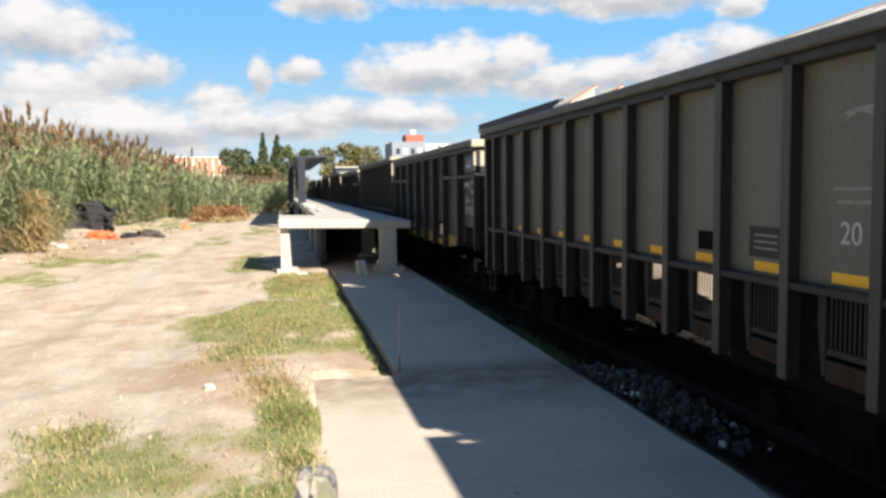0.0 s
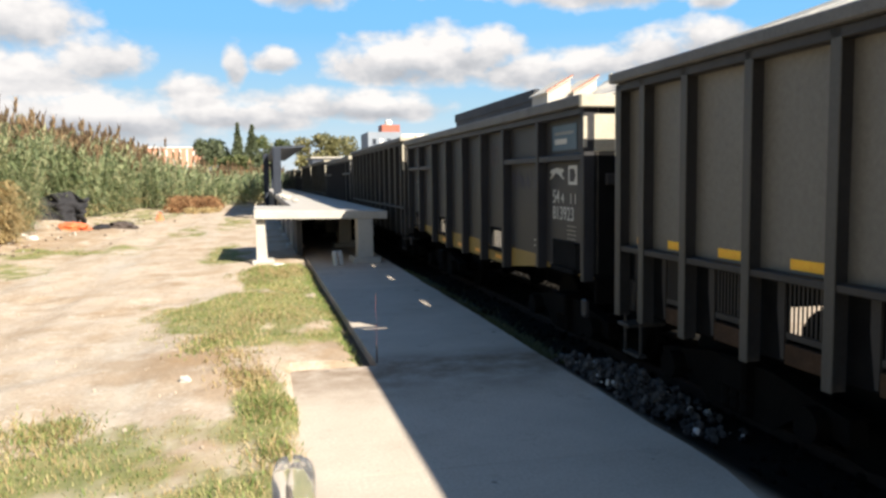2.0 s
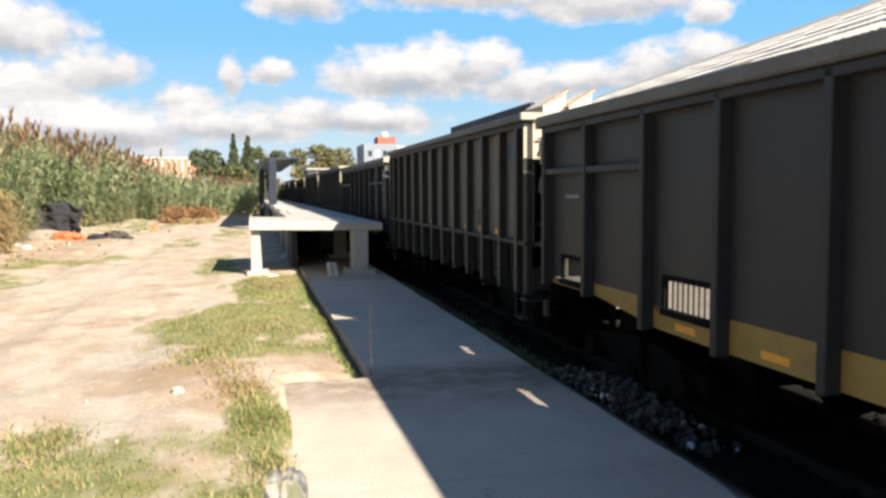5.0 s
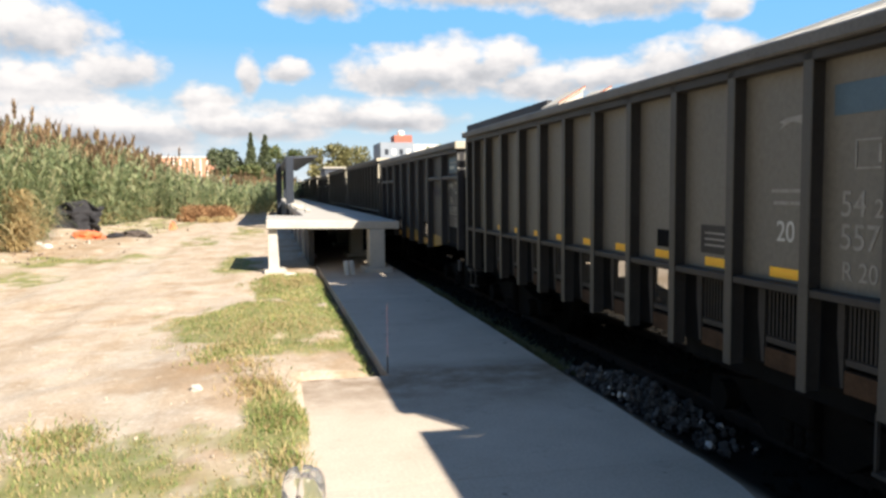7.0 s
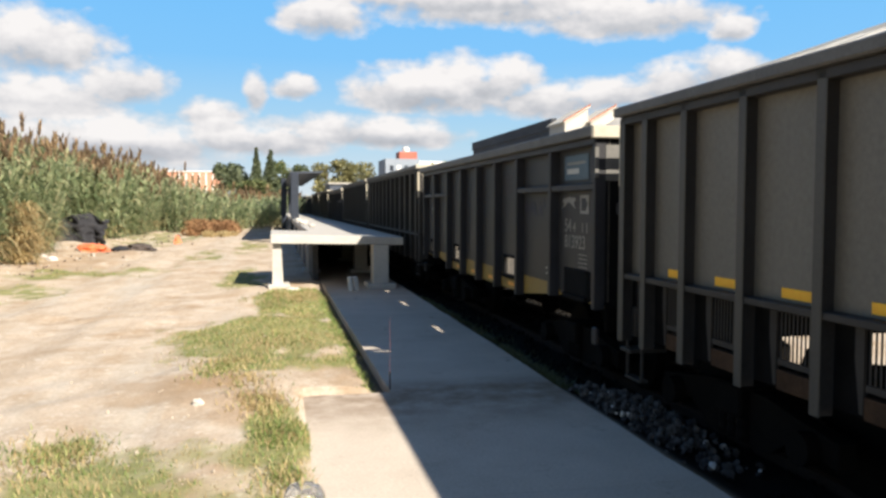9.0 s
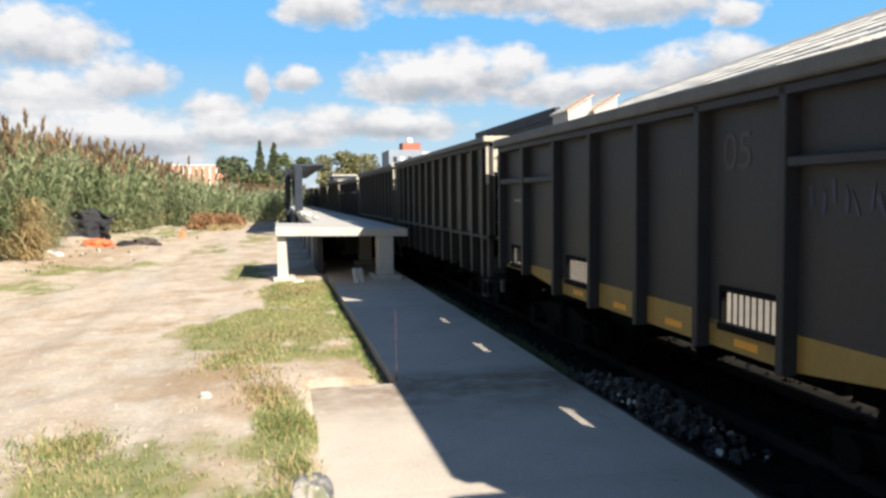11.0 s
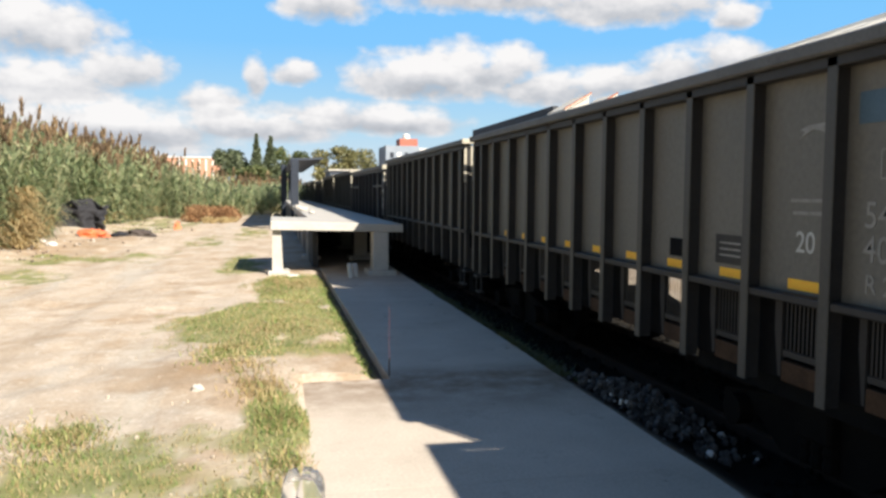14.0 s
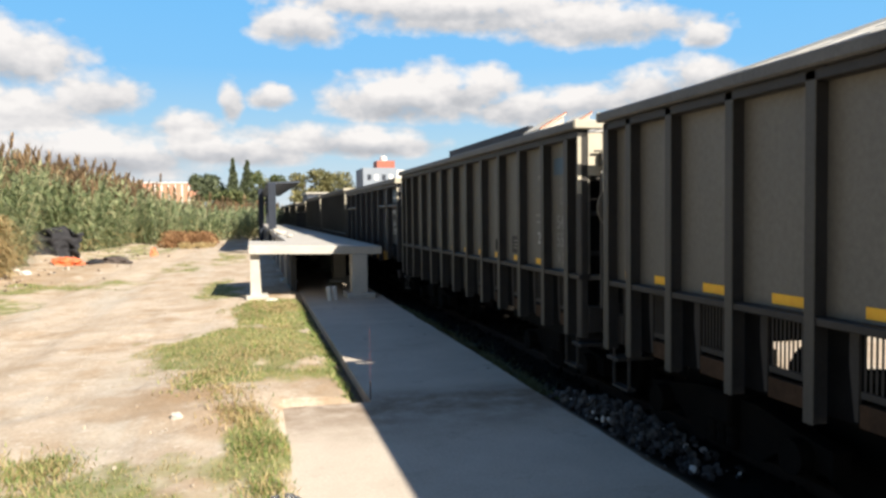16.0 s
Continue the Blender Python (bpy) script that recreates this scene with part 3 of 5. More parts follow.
        for z, deep in ((1.98, 0.0), (1.66, 0.08), (1.30, 0.12)):
            part("end_ledge", boxes((-SHEET + 0.06, SHEET - 0.06, min(y - out * deep, y - out * 0.2), max(y - out * deep, y - out * 0.2), zz(z), zz(z + 0.045)), bevel=0.006), FRAME_A, g)
        for x in (-1.08, -0.86):
            part("hook", boxes((x - 0.02, x + 0.02, min(y, y + out * 0.06), max(y, y + out * 0.06), zz(2.10), zz(2.22)), (x - 0.035, x + 0.035, min(y + out * 0.04, y + out * 0.07), max(y + out * 0.04, y + out * 0.07), zz(2.10), zz(2.135))), FRAME_A, g, "small dark hook")
        part("hook_bar", boxes((-1.16, -0.78, min(y + out * 0.03, y + out * 0.045), max(y + out * 0.03, y + out * 0.045), zz(2.225), zz(2.24))), FRAME_A, g)
        for x in (-1.10, -0.80):
            part("grab_rail", boxes((x - 0.012, x + 0.012, min(y + out * 0.05, y + out * 0.074), max(y + out * 0.05, y + out * 0.074), zz(0.85), zz(2.06))), RIM, g)
        part("stirrup", boxes((-HALF + 0.03, -HALF + 0.05, min(y - out * 0.10, y - out * 0.115), max(y - out * 0.10, y - out * 0.115), zz(0.30), zz(0.60)),
                              (-HALF + 0.03, -HALF + 0.05, min(y - out * 0.36, y - out * 0.375), max(y - out * 0.36, y - out * 0.375), zz(0.30), zz(0.60)),
                              (-HALF + 0.02, -HALF + 0.09, min(y - out * 0.10, y - out * 0.375), max(y - out * 0.10, y - out * 0.375), zz(0.295), zz(0.315))), FRAME_A, g, "bent step stirrup")
        part("end_cap", boxes((-HALF - 0.05, HALF + 0.05, min(y, y + out * 0.05), max(y, y + out * 0.05), zz(2.425), zz(2.505)), bevel=0.01), CREAM, g)
        part("end_beam", boxes((-HALF + 0.1, HALF - 0.1, min(y, y - out * 0.12), max(y, y - out * 0.12), zz(0.62), zz(0.86)), bevel=0.01), FRAME_A, g)
        for x in (-0.35, 0.35, 0.95):
            part("end_post", boxes((x - 0.035, x + 0.035, min(y, y - out * 0.09), max(y, y - out * 0.09), zz(0.86), zz(1.95))), FRAME_A, g)
        part("corner_strip", boxes((-HALF - 0.004, -HALF + 0.03, min(y, y + out * 0.012), max(y, y + out * 0.012), zz(1.86), zz(2.36))), CREAM, g)
        for z in (1.2, 1.5, 1.8):
            part("end_rung", boxes((-1.09, -0.81, min(y + out * 0.055, y + out * 0.07), max(y + out * 0.055, y + out * 0.07), zz(z) - 0.01, zz(z) + 0.01)), FRAME_A, g)
        part("step", boxes((-HALF + 0.02, -HALF + 0.34, min(y, y - out * 0.2), max(y, y - out * 0.2), zz(0.50), zz(0.53)), bevel=0.006), FRAME_A, g)
        build_coupler(g, y, out)
    bm = bmesh.new()
    for k in range(24):
        a0, a1 = 2 * math.pi * k / 24, 2 * math.pi * (k + 1) / 24
        for rad, wid in ((0.20, 0.014),):
            pts = [(rad - wid, a0), (rad + wid, a0), (rad + wid, a1), (rad - wid, a1)]
            lo = [bm.verts.new((-0.96 + p_ * math.cos(q), -0.15, zz(1.74) + p_ * math.sin(q))) for p_, q in pts]
            hi = [bm.verts.new((-0.96 + p_ * math.cos(q), -0.12, zz(1.74) + p_ * math.sin(q))) for p_, q in pts]
            for f in ((0, 1, 2, 3),):
                bm.faces.new([lo[i] for i in f]), bm.faces.new([hi[i] for i in f][::-1])
            bm.faces.new((lo[1], lo[2], hi[2], hi[1])), bm.faces.new((lo[3], lo[0], hi[0], hi[3]))
    for k in range(5):
        a = 2 * math.pi * k / 5
        d = Vector((math.cos(a), 0, math.sin(a)))
        n_ = Vector((-d.z, 0, d.x)) * 0.018
        c0 = Vector((-0.96, -0.135, zz(1.74)))
        bm.faces.new([bm.verts.new(c0 + d * 0.02 + n_), bm.verts.new(c0 + d * 0.195 + n_), bm.verts.new(c0 + d * 0.195 - n_), bm.verts.new(c0 + d * 0.02 - n_)])
    bmesh.ops.remove_doubles(bm, verts=bm.verts[:], dist=0.0005)
    part("hand_wheel", bm, PAINT_A, g, "spoked brake hand wheel")
    part("brake_rod", boxes((-0.975, -0.945, -0.14, 0.10, zz(1.72), zz(1.76))), IRON, g)
    xs = -SHEET - 0.003
    part("hatch", boxes((xs - 0.004, xs, 2.54, 2.73, zz(1.25), zz(1.38)), bevel=0.003), BLACK, g, "small dark square plate")
    part("data_panel", boxes((xs - 0.002, xs, 1.76, 2.10, zz(1.25), zz(1.44))), FRAME_A, g)
    for k in range(3):
        part("text_bar", boxes((xs - 0.003, xs - 0.002, 1.81, 2.05, zz(1.30 + 0.04 * k), zz(1.312 + 0.04 * k))), GHOST, g)
    letters("20", 0.17, LETTER, g, xs, 1.27, zz(1.38))
    part("text_bar", boxes((xs - 0.002, xs, 1.00, 1.32, zz(1.66), zz(1.68))), GHOST, g)
    part("text_bar", boxes((xs - 0.002, xs, 1.00, 1.30, zz(1.59), zz(1.61))), GHOST, g)
    letters("54", 0.19, GHOST, g, xs, 0.74, zz(1.54))
    letters("2", 0.13, GHOST, g, xs, 0.50, zz(1.54))
    letters(serial, 0.19, GHOST, g, xs, 0.74, zz(1.37))
    part("emblem_frame", boxes((xs - 0.002, xs, 0.46, 0.64, zz(1.78), zz(1.79)), (xs - 0.002, xs, 0.46, 0.64, zz(1.92), zz(1.93)), (xs - 0.002, xs, 0.63, 0.64, zz(1.79), zz(1.92)), (xs - 0.002, xs, 0.46, 0.48, zz(1.81), zz(1.90))), GHOST, g)
    part("emblem", prism([(1.30 - 0.05 + u * 0.55 - 0.14, zz(2.05) + v * 0.7) for u, v in ((0.28, 0.02), (0.15, 0.05), (-0.16, 0.06), (-0.23, 0.03), (-0.14, 0.0), (-0.24, -0.055), (-0.04, 0.0), (0.08, 0.015), (0.29, -0.05), (0.20, 0.0))], 0, xs - 0.002, xs), GHOST, g)
    part("handrail", boxes((xs - 0.05, xs - 0.035, 0.37, 0.385, zz(1.25), zz(1.80)), (xs - 0.05, xs, 0.37, 0.385, zz(1.25), zz(1.265)), (xs - 0.05, xs, 0.37, 0.385, zz(1.785), zz(1.80))), FRAME_A, g)
    letters("R 20", 0.14, GHOST, g, xs, 0.72, zz(1.21))
    part("teal_sign", boxes((xs - 0.003, xs, 0.34, 0.80, zz(2.06), zz(2.22))), TEAL, g, "faded teal sign")
    build_bogie(g, 1.35)
    build_bogie(g, L - 1.15)
    return g


# gondola with drain slots and an ochre skirt
POSTS_B = [q * 2.8 for q in (0.0, 0.42, 0.84, 1.18, 1.52, 1.87, 2.22, 2.60, 2.95)]
LEN_B = POSTS_B[-1] + 0.07


def belly(y, L):
    """Foot of the fish-bellied skirt."""
    u = abs(y - L / 2)
    return 0.66 if u < 2.0 else 0.66 + 0.12 * min(1, (u - 2.0) / 0.8)


SLOTS = {0: (0.26, 0.79, 0.83, 1.05, "dark"), 2: (0.09, 0.80, 0.84, 1.05, "bars"), 5: (0.12, 0.80, 0.84, 1.05, "bars"), 7: (0.15, 0.70, 0.85, 1.05, "bars")}


def build_wagon_b():
    g = empty("drop_side_wagon", "dark slate steel wagon with ochre skirt and barred slots", "freight wagon", "wagons of the train")
    L = LEN_B
    part("floor", boxes((-SHEET + 0.02, SHEET - 0.02, 0.06, L - 0.06, zz(0.795), zz(0.83))), INSIDE, g)
    for side in (-1, 1):
        x = side * SHEET
        xo = side * (HALF + 0.05)
        part("top_rim", boxes((min(xo, xo - side * 0.17), max(xo, xo - side * 0.17), -0.03, L + 0.03, zz(2.31), zz(2.41)), bevel=0.012), RIM, g)
        part("top_angle", boxes((min(x, side * HALF), max(x, side * HALF), 0.0, L, zz(2.245), zz(2.306)), bevel=0.006), FRAME_B, g)
        for i, y in enumerate(POSTS_B):
            part("post", boxes((min(side * HALF, x - side * 0.01), max(side * HALF, x - side * 0.01), y, y + 0.07, zz(belly(y, L)) - 0.02, zz(2.30)), bevel=0.008), FRAME_B, g)
        for i in range(8):
            y0, y1 = POSTS_B[i] + 0.07, POSTS_B[i + 1]
            rows = [(y0 - 0.07, y1, zz(0.88), zz(2.30))]
            if i in SLOTS:
                u0, u1, za, zb, what = SLOTS[i]
                a, b = y0 + u0 * (y1 - y0), y0 + u1 * (y1 - y0)
                rows = [(y0 - 0.07, a, zz(za), zz(zb)), (b, y1, zz(za), zz(zb)), (y0 - 0.07, y1, zz(zb), zz(2.30))]
            side_sheet("side_sheet", rows, PAINT_B, g, x)
            side_sheet("side_lining", [(p_, q, max(r, zz(0.82)), s) for p_, q, r, s in rows], INSIDE, g, x - side * 0.024)
            top = 0.88 if i not in SLOTS else SLOTS[i][2] - 0.03
            f0, f1 = belly(y0, L), belly(y1, L)
            part("skirt", prism([(y0 - 0.07, zz(f0)), (y1, zz(f1)), (y1, zz(top)), (y0 - 0.07, zz(top))], 0, min(x, x - side * 0.02), max(x, x - side * 0.02)), OCHRE, g, "worn ochre skirt")
            if i in (2, 3, 4, 5) and side < 0:
                c = (y0 + y1) / 2
                part("reflector", boxes((x - 0.004, x, c - 0.13, c + 0.13, zz(0.70), zz(0.75))), ORANGE, g, "orange reflective strip")
            if i in SLOTS and side < 0:
                bm = boxes((x - 0.012, x + 0.01, a - 0.04, a, zz(za) - 0.04, zz(zb) + 0.03), (x - 0.012, x + 0.01, b, b + 0.04, zz(za) - 0.04, zz(zb) + 0.03),
                           (x - 0.05, x + 0.01, a, b, zz(za) - 0.045, zz(za)), (x - 0.03, x + 0.01, a, b, zz(zb), zz(zb) + 0.03))
                part("slot_frame", bm, BLACK, g)
                if what == "bars":
                    bm = bmesh.new()
                    for k in range(9):
                        q = a + (k + 0.5) * (b - a) / 9
                        box(bm, x - 0.004, x, q - 0.008, q + 0.008, zz(za), zz(zb))
                    part("grille", bm, BLACK, g)
                else:
                    # black blank stands in for the unlit opening
                    part("slot_door", boxes((x - 0.02, x - 0.002, a, b, zz(za), zz(zb)), bevel=0.004), BLACK, g)
            if i in (0, 1, 6, 7):
                part("mid_rail", boxes((min(x, side * (HALF - 0.01)), max(x, side * (HALF - 0.01)), y0, y1, zz(1.84), zz(1.90)), bevel=0.008), FRAME_B, g)
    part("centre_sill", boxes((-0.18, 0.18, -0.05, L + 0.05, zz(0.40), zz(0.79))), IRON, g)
    # added beams, block the bright view below the skirt
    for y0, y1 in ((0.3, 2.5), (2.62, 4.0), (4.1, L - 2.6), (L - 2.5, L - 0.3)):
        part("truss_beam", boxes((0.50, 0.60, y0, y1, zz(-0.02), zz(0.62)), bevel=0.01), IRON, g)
    for y, out in ((0.0, -1), (L, 1)):
        # black here is the shade of the gap, put into the wall's colour
        part("end_wall", boxes((-SHEET, SHEET, min(y, y - out * 0.02), max(y, y - out * 0.02), zz(0.78), zz(2.30))), BLACK, g)
        part("end_panel", boxes((-SHEET, SHEET, min(y, y + out * 0.006), max(y, y + out * 0.006), zz(1.92), zz(2.24))), CREAM, g, "wagon end panel in the cream tone of sunlit grey paint")
        part("end_cap", boxes((-HALF - 0.05, HALF + 0.05, min(y, y + out * 0.06), max(y, y + out * 0.06), zz(2.295), zz(2.405)), bevel=0.01), CREAM, g)
        part("end_ledge", boxes((-SHEET + 0.1, SHEET - 0.1, min(y, y + out * 0.05), max(y, y + out * 0.05), zz(1.62), zz(1.72)), bevel=0.01), FRAME_B, g)
        part("end_beam", boxes((-HALF + 0.1, HALF - 0.1, min(y, y + out * 0.04), max(y, y + out * 0.04), zz(0.56), zz(0.80)), bevel=0.01), IRON, g)
        part("corner_strip", boxes((-HALF - 0.004, -HALF + 0.03, min(y, y + out * 0.012), max(y, y + out * 0.012), zz(1.95), zz(2.22))), CREAM, g)
        part("pulling_eye", boxes((-HALF + 0.02, -HALF + 0.06, min(y, y - out * 0.10), max(y, y - out * 0.10), zz(0.44), zz(0.60)), bevel=0.012), FRAME_B, g)
        build_coupler(g, y, out)
    xs = -SHEET - 0.003
    letters("54", 0.185, LETTER, g, xs, 1.00, zz(1.44))
    letters("4", 0.14, LETTER, g, xs, 0.77, zz(1.44))
    letters("1 1", 0.14, LETTER, g, xs, 0.56, zz(1.44))
    letters("813923", 0.185, LETTER, g, xs, 1.00, zz(1.28))
    part("teal_sign", boxes((xs - 0.003, xs, 0.38, 1.00, zz(1.95), zz(2.19))), TEAL, g, "faded teal sign with white bars")
    part("text_bar", boxes((xs - 0.005, xs - 0.003, 0.62, 0.93, zz(2.01), zz(2.06))), LETTER, g)
    part("text_bar", boxes((xs - 0.005, xs - 0.003, 0.45, 0.93, zz(2.10), zz(2.125))), GHOST, g)
    # running animal mark as a plain silhouette
    ym, zm = 0.86, zz(1.72)
    hound = [(0.28, 0.02), (0.24, 0.045), (0.15, 0.05), (0.02, 0.065), (-0.10, 0.05), (-0.16, 0.06), (-0.23, 0.03), (-0.17, 0.02), (-0.14, 0.0), (-0.24, -0.055), (-0.13, -0.03), (-0.04, 0.0), (0.08, 0.015), (0.16, -0.02), (0.29, -0.05), (0.20, 0.0)]
    part("emblem", prism([(ym + u * 0.74, zm + v) for u, v in hound], 0, xs - 0.003, xs), LETTER, g, "white running-animal emblem")
    part("emblem_plate", boxes((xs - 0.003, xs, 0.37, 0.58, zz(1.62), zz(1.80))), LETTER, g)
    part("emblem_shape", prism([(0.545, zz(1.65)), (0.44, zz(1.65)), (0.40, zz(1.71)), (0.44, zz(1.77)), (0.545, zz(1.77))], 0, xs - 0.005, xs - 0.003), FRAME_B, g)
    for k in range(4):
        part("text_bar", boxes((xs - 0.002, xs, 0.40, 0.62, zz(1.10 + 0.04 * k), zz(1.11 + 0.04 * k))), GHOST, g)
    part("text_bar", boxes((xs - 0.002, xs, 1.30, 1.55, zz(1.02), zz(1.035))), LETTER, g)
    part("text_bar", boxes((xs - 0.002, xs, 1.30, 1.55, zz(0.96), zz(0.975))), LETTER, g)
    part("text_bar", boxes((xs - 0.002, xs, POSTS_B[7] + 0.35, POSTS_B[7] + 0.65, zz(1.62), zz(1.65))), GHOST, g)
    gr = random.Random(12)
    for k in range(9):
        y0, z0 = 2.25 - 0.09 * k, zz(1.62 + gr.uniform(-0.05, 0.05))
        lean = gr.uniform(-0.06, 0.06)
        part("spray_stroke", prism([(y0, z0), (y0 - 0.03, z0), (y0 - 0.03 + lean, z0 + gr.uniform(0.08, 0.16)), (y0 + lean, z0 + gr.uniform(0.08, 0.16))], 0, xs - 0.002, xs), SPRAY, g, "faded blue spray paint")
    letters("05", 0.34, REDSPRAY, g, xs, 3.15, zz(1.85), "spray_stroke")
    build_bogie(g, 1.35)
    build_bogie(g, L - 1.35)
    return g


# where the near end of each wagon stands at the start, in metres along the track
GAP_STARTS = [("a", 0.876), ("b", 4.108), ("a", 7.27), ("b", 10.457), ("c", 13.64), ("a", 16.83), ("b", 20.01), ("a", 23.18), ("a", 26.36), ("b", 29.54), ("a", 32.7), ("a", 35.9), ("a", 39.1), ("b", 42.3), ("a", 45.5), ("a", 48.7), ("a", -2.25)]
WAGONS = []
first = {}
for kind, q in GAP_STARTS:
    if kind in first:
        w = copy_thing(first[kind], Matrix())
    else:
        w = first[kind] = build_wagon_b() if kind == "b" else build_wagon_a("557" if kind == "a" else "409")
    if kind == "b" and q == 10.457:
        for c in w.children:
            if c.name.startswith(("end_panel", "corner_strip")):
                c.data = c.data.copy()
                c.data.materials[0] = GREYEND
                tagged(c, "darker grey end panel")
            elif c.name.startswith(("lettering", "emblem")) and not c.name.startswith("emblem_shape"):
                c.data = c.data.copy()
                c.data.materials[0] = GHOST
    WAGONS.append((w, q * 2.8))


# ---- platform ----
def build_platform():
    pl = empty("platform", "raised railway platform of pale precast concrete slabs on piers", "railway platform")
    y = 16.3
    while y < 60:
        x0, z0 = (-0.06, 1.11) if y < 17 else (0.80, 1.09)
        bm = prism([(x0, z0 - 0.18), (2.62, 0.88), (2.62, 1.04), (x0, z0)], 1, y, y + 2.985)
        bmesh.ops.bevel(bm, geom=bm.edges[:], offset=0.012, segments=1, affect="EDGES")
        part("deck_slab", bm, PRECAST, pl)
        y += 3.0
    for i in range(12):
        y = 16.45 + i * 3.9
        x0 = -0.02 if i == 0 else 0.82
        p_ = part("pier", prism([(x0 - 0.01, 0.05), (x0 + 0.21, 0.05), (x0 + 0.17, 0.91), (x0, 0.91)], 1, y, y + 0.30), PRECAST, pl)
        part("footing", boxes((x0 - 0.10, x0 + 0.34, y - 0.12, y + 0.5, -0.08, 0.10), bevel=0.02), PRECAST, p_)
        p_ = part("pier", boxes((2.00, 2.32, y - 0.15, y + 0.30, 0.05, 0.885), bevel=0.012), PRECAST, pl)
        part("footing", boxes((1.88, 2.46, y - 0.3, y + 0.5, -0.08, 0.10), bevel=0.02), PRECAST, p_)
    # side wall also shuts out light under the deck
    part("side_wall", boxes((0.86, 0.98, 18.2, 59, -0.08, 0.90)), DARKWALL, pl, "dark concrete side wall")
    # the next two walls are added to keep the under-deck black
    part("track_wall", boxes((2.36, 2.44, 20.9, 59, -0.08, 0.88)), IRON, pl, "added near-black wall that shuts out light from the track")
    part("cross_wall", boxes((0.98, 2.3, 31.0, 31.2, -0.08, 0.88)), IRON, pl, "added near-black cross wall that keeps the under-deck dark")


build_platform()
for k, (x, y, w, h) in enumerate(((0.93, 36.0, 0.34, 3.12), (0.74, 57.0, 0.40, 3.5), (0.60, 46.0, 0.22, 3.2))):
    c = empty("canopy_column", "dark slate-painted column standing beside the platform", "column", "platform columns")
    part("shaft", boxes((x - w / 2, x + w / 2, y - 0.3, y + 0.3, 0.0, h), bevel=0.015), COLUMN, c)
    part("base_plate", boxes((x - w / 2 - 0.08, x + w / 2 + 0.08, y - 0.38, y + 0.38, -0.05, 0.06), bevel=0.01), COLUMN, c)
for k, (x, y, s) in enumerate(((0.92, 25.5, 0.14), (1.05, 22.6, 0.09), (0.9, 30.0, 0.13), (1.1, 28.0, 0.08))):
    bm = bmesh.new()
    bmesh.ops.create_icosphere(bm, subdivisions=2, radius=s)
    for v in bm.verts:
        v.co *= 1 + 0.3 * noise.noise(v.co * 9 + Vector((k * 3, 0, 0)))
        v.co.z *= 0.6
    ob = part("cement_lump", bm, PRECAST)
    ob.location = (x, y, 1.10 + s * 0.35)
    tagged(ob, "pale lump of broken cement on the platform edge", "rubble", "lumps on the platform")
for k, x in enumerate((1.50, 1.62)):
    bm = lathe(bmesh.new(), [(0.045, 0.0), (0.05, 0.01), (0.05, 0.27), (0.04, 0.29), (0.03, 0.285)], (0, 0, 0), n=14)
    ob = part("pipe_stub", bm, PIPE)
    ob.location, ob.rotation_euler = (x, 15.85 + 0.05 * k, 0.0), (0.08, -0.12 - 0.05 * k, 0)
    tagged(ob, "pale plastic pipe stub standing beside the pier", "pipe", "pipe stubs")


# ---- right side: sheds beyond the train ----
def farther(ob, k=1.5):
    """The yard beyond the track is wide: set a building back from the line, larger in proportion."""
    ob.location, ob.scale = (0, 0, 1.7 * (1 - k)), (k, k, k)


def build_shed():
    s = empty("goods_shed", "long goods shed with a weathered fibre-cement roof beyond the train", "shed")
    a, b = Vector((12.45, 8.0, 0)), Vector((14.6, 32.0, 0))
    d = (b - a).normalized()
    n_ = Vector((d.y, -d.x, 0))
    length = (b - a).length
    m = Matrix(((n_.x, d.x, 0, a.x), (n_.y, d.y, 0, a.y), (0, 0, 1, 0), (0, 0, 0, 1)))
    rows = int(length / 1.1)
    for k in range(rows):
        y0, y1 = k * 1.1, (k + 1) * 1.1 + 0.03
        for side in (-1, 1):
            verts, faces = [], []
            cols = 13
            for j in range(cols + 1):
                yy = y0 + (y1 - y0) * j / cols
                wob = 0.022 * (j % 2) + 0.012 * (k % 2)
                for u in (0, 1, 2, 3):
                    verts.append((side * 4.6 * u / 3, yy, 5.6 - 1.84 * u / 3 + wob - 0.01 * u))
            for j in range(cols):
                for u in range(3):
                    q = j * 4 + u
                    faces.append((q, q + 1, q + 5, q + 4))
            me = raw("roof_sheet", verts, faces, FIBRO)
            me.transform(m)
            part("roof_sheet", me, FIBRO, s)
    bm = prism([(-0.22, 5.53), (0, 5.66), (0.22, 5.53), (0, 5.70)], 1, -0.1, length + 0.1)
    bm.transform(m)
    part("ridge_cap", bm, FIBRO, s)
    for u in (0.7, 1.5, 2.3, 3.1, 3.9):
        z0, z1 = 5.6 - 0.4 * (u + 0.08), 5.6 - 0.4 * (u - 0.08)
        bm = prism([(-u - 0.08, z0 + 0.012), (-u + 0.08, z1 + 0.012), (-u + 0.08, z1 + 0.034), (-u - 0.08, z0 + 0.034)], 1, 0, length)
        bm.transform(m)
        part("roof_batten", bm, WHITEWALL, s)
    bm = prism([(-4.3, -0.1), (4.3, -0.1), (4.3, 3.80), (0, 5.50), (-4.3, 3.80)], 1, 0.2, length - 0.2)
    bm.transform(m)
    part("wall", bm, BARK, s, "dark brown gabled wall")
    farther(s)


build_shed()


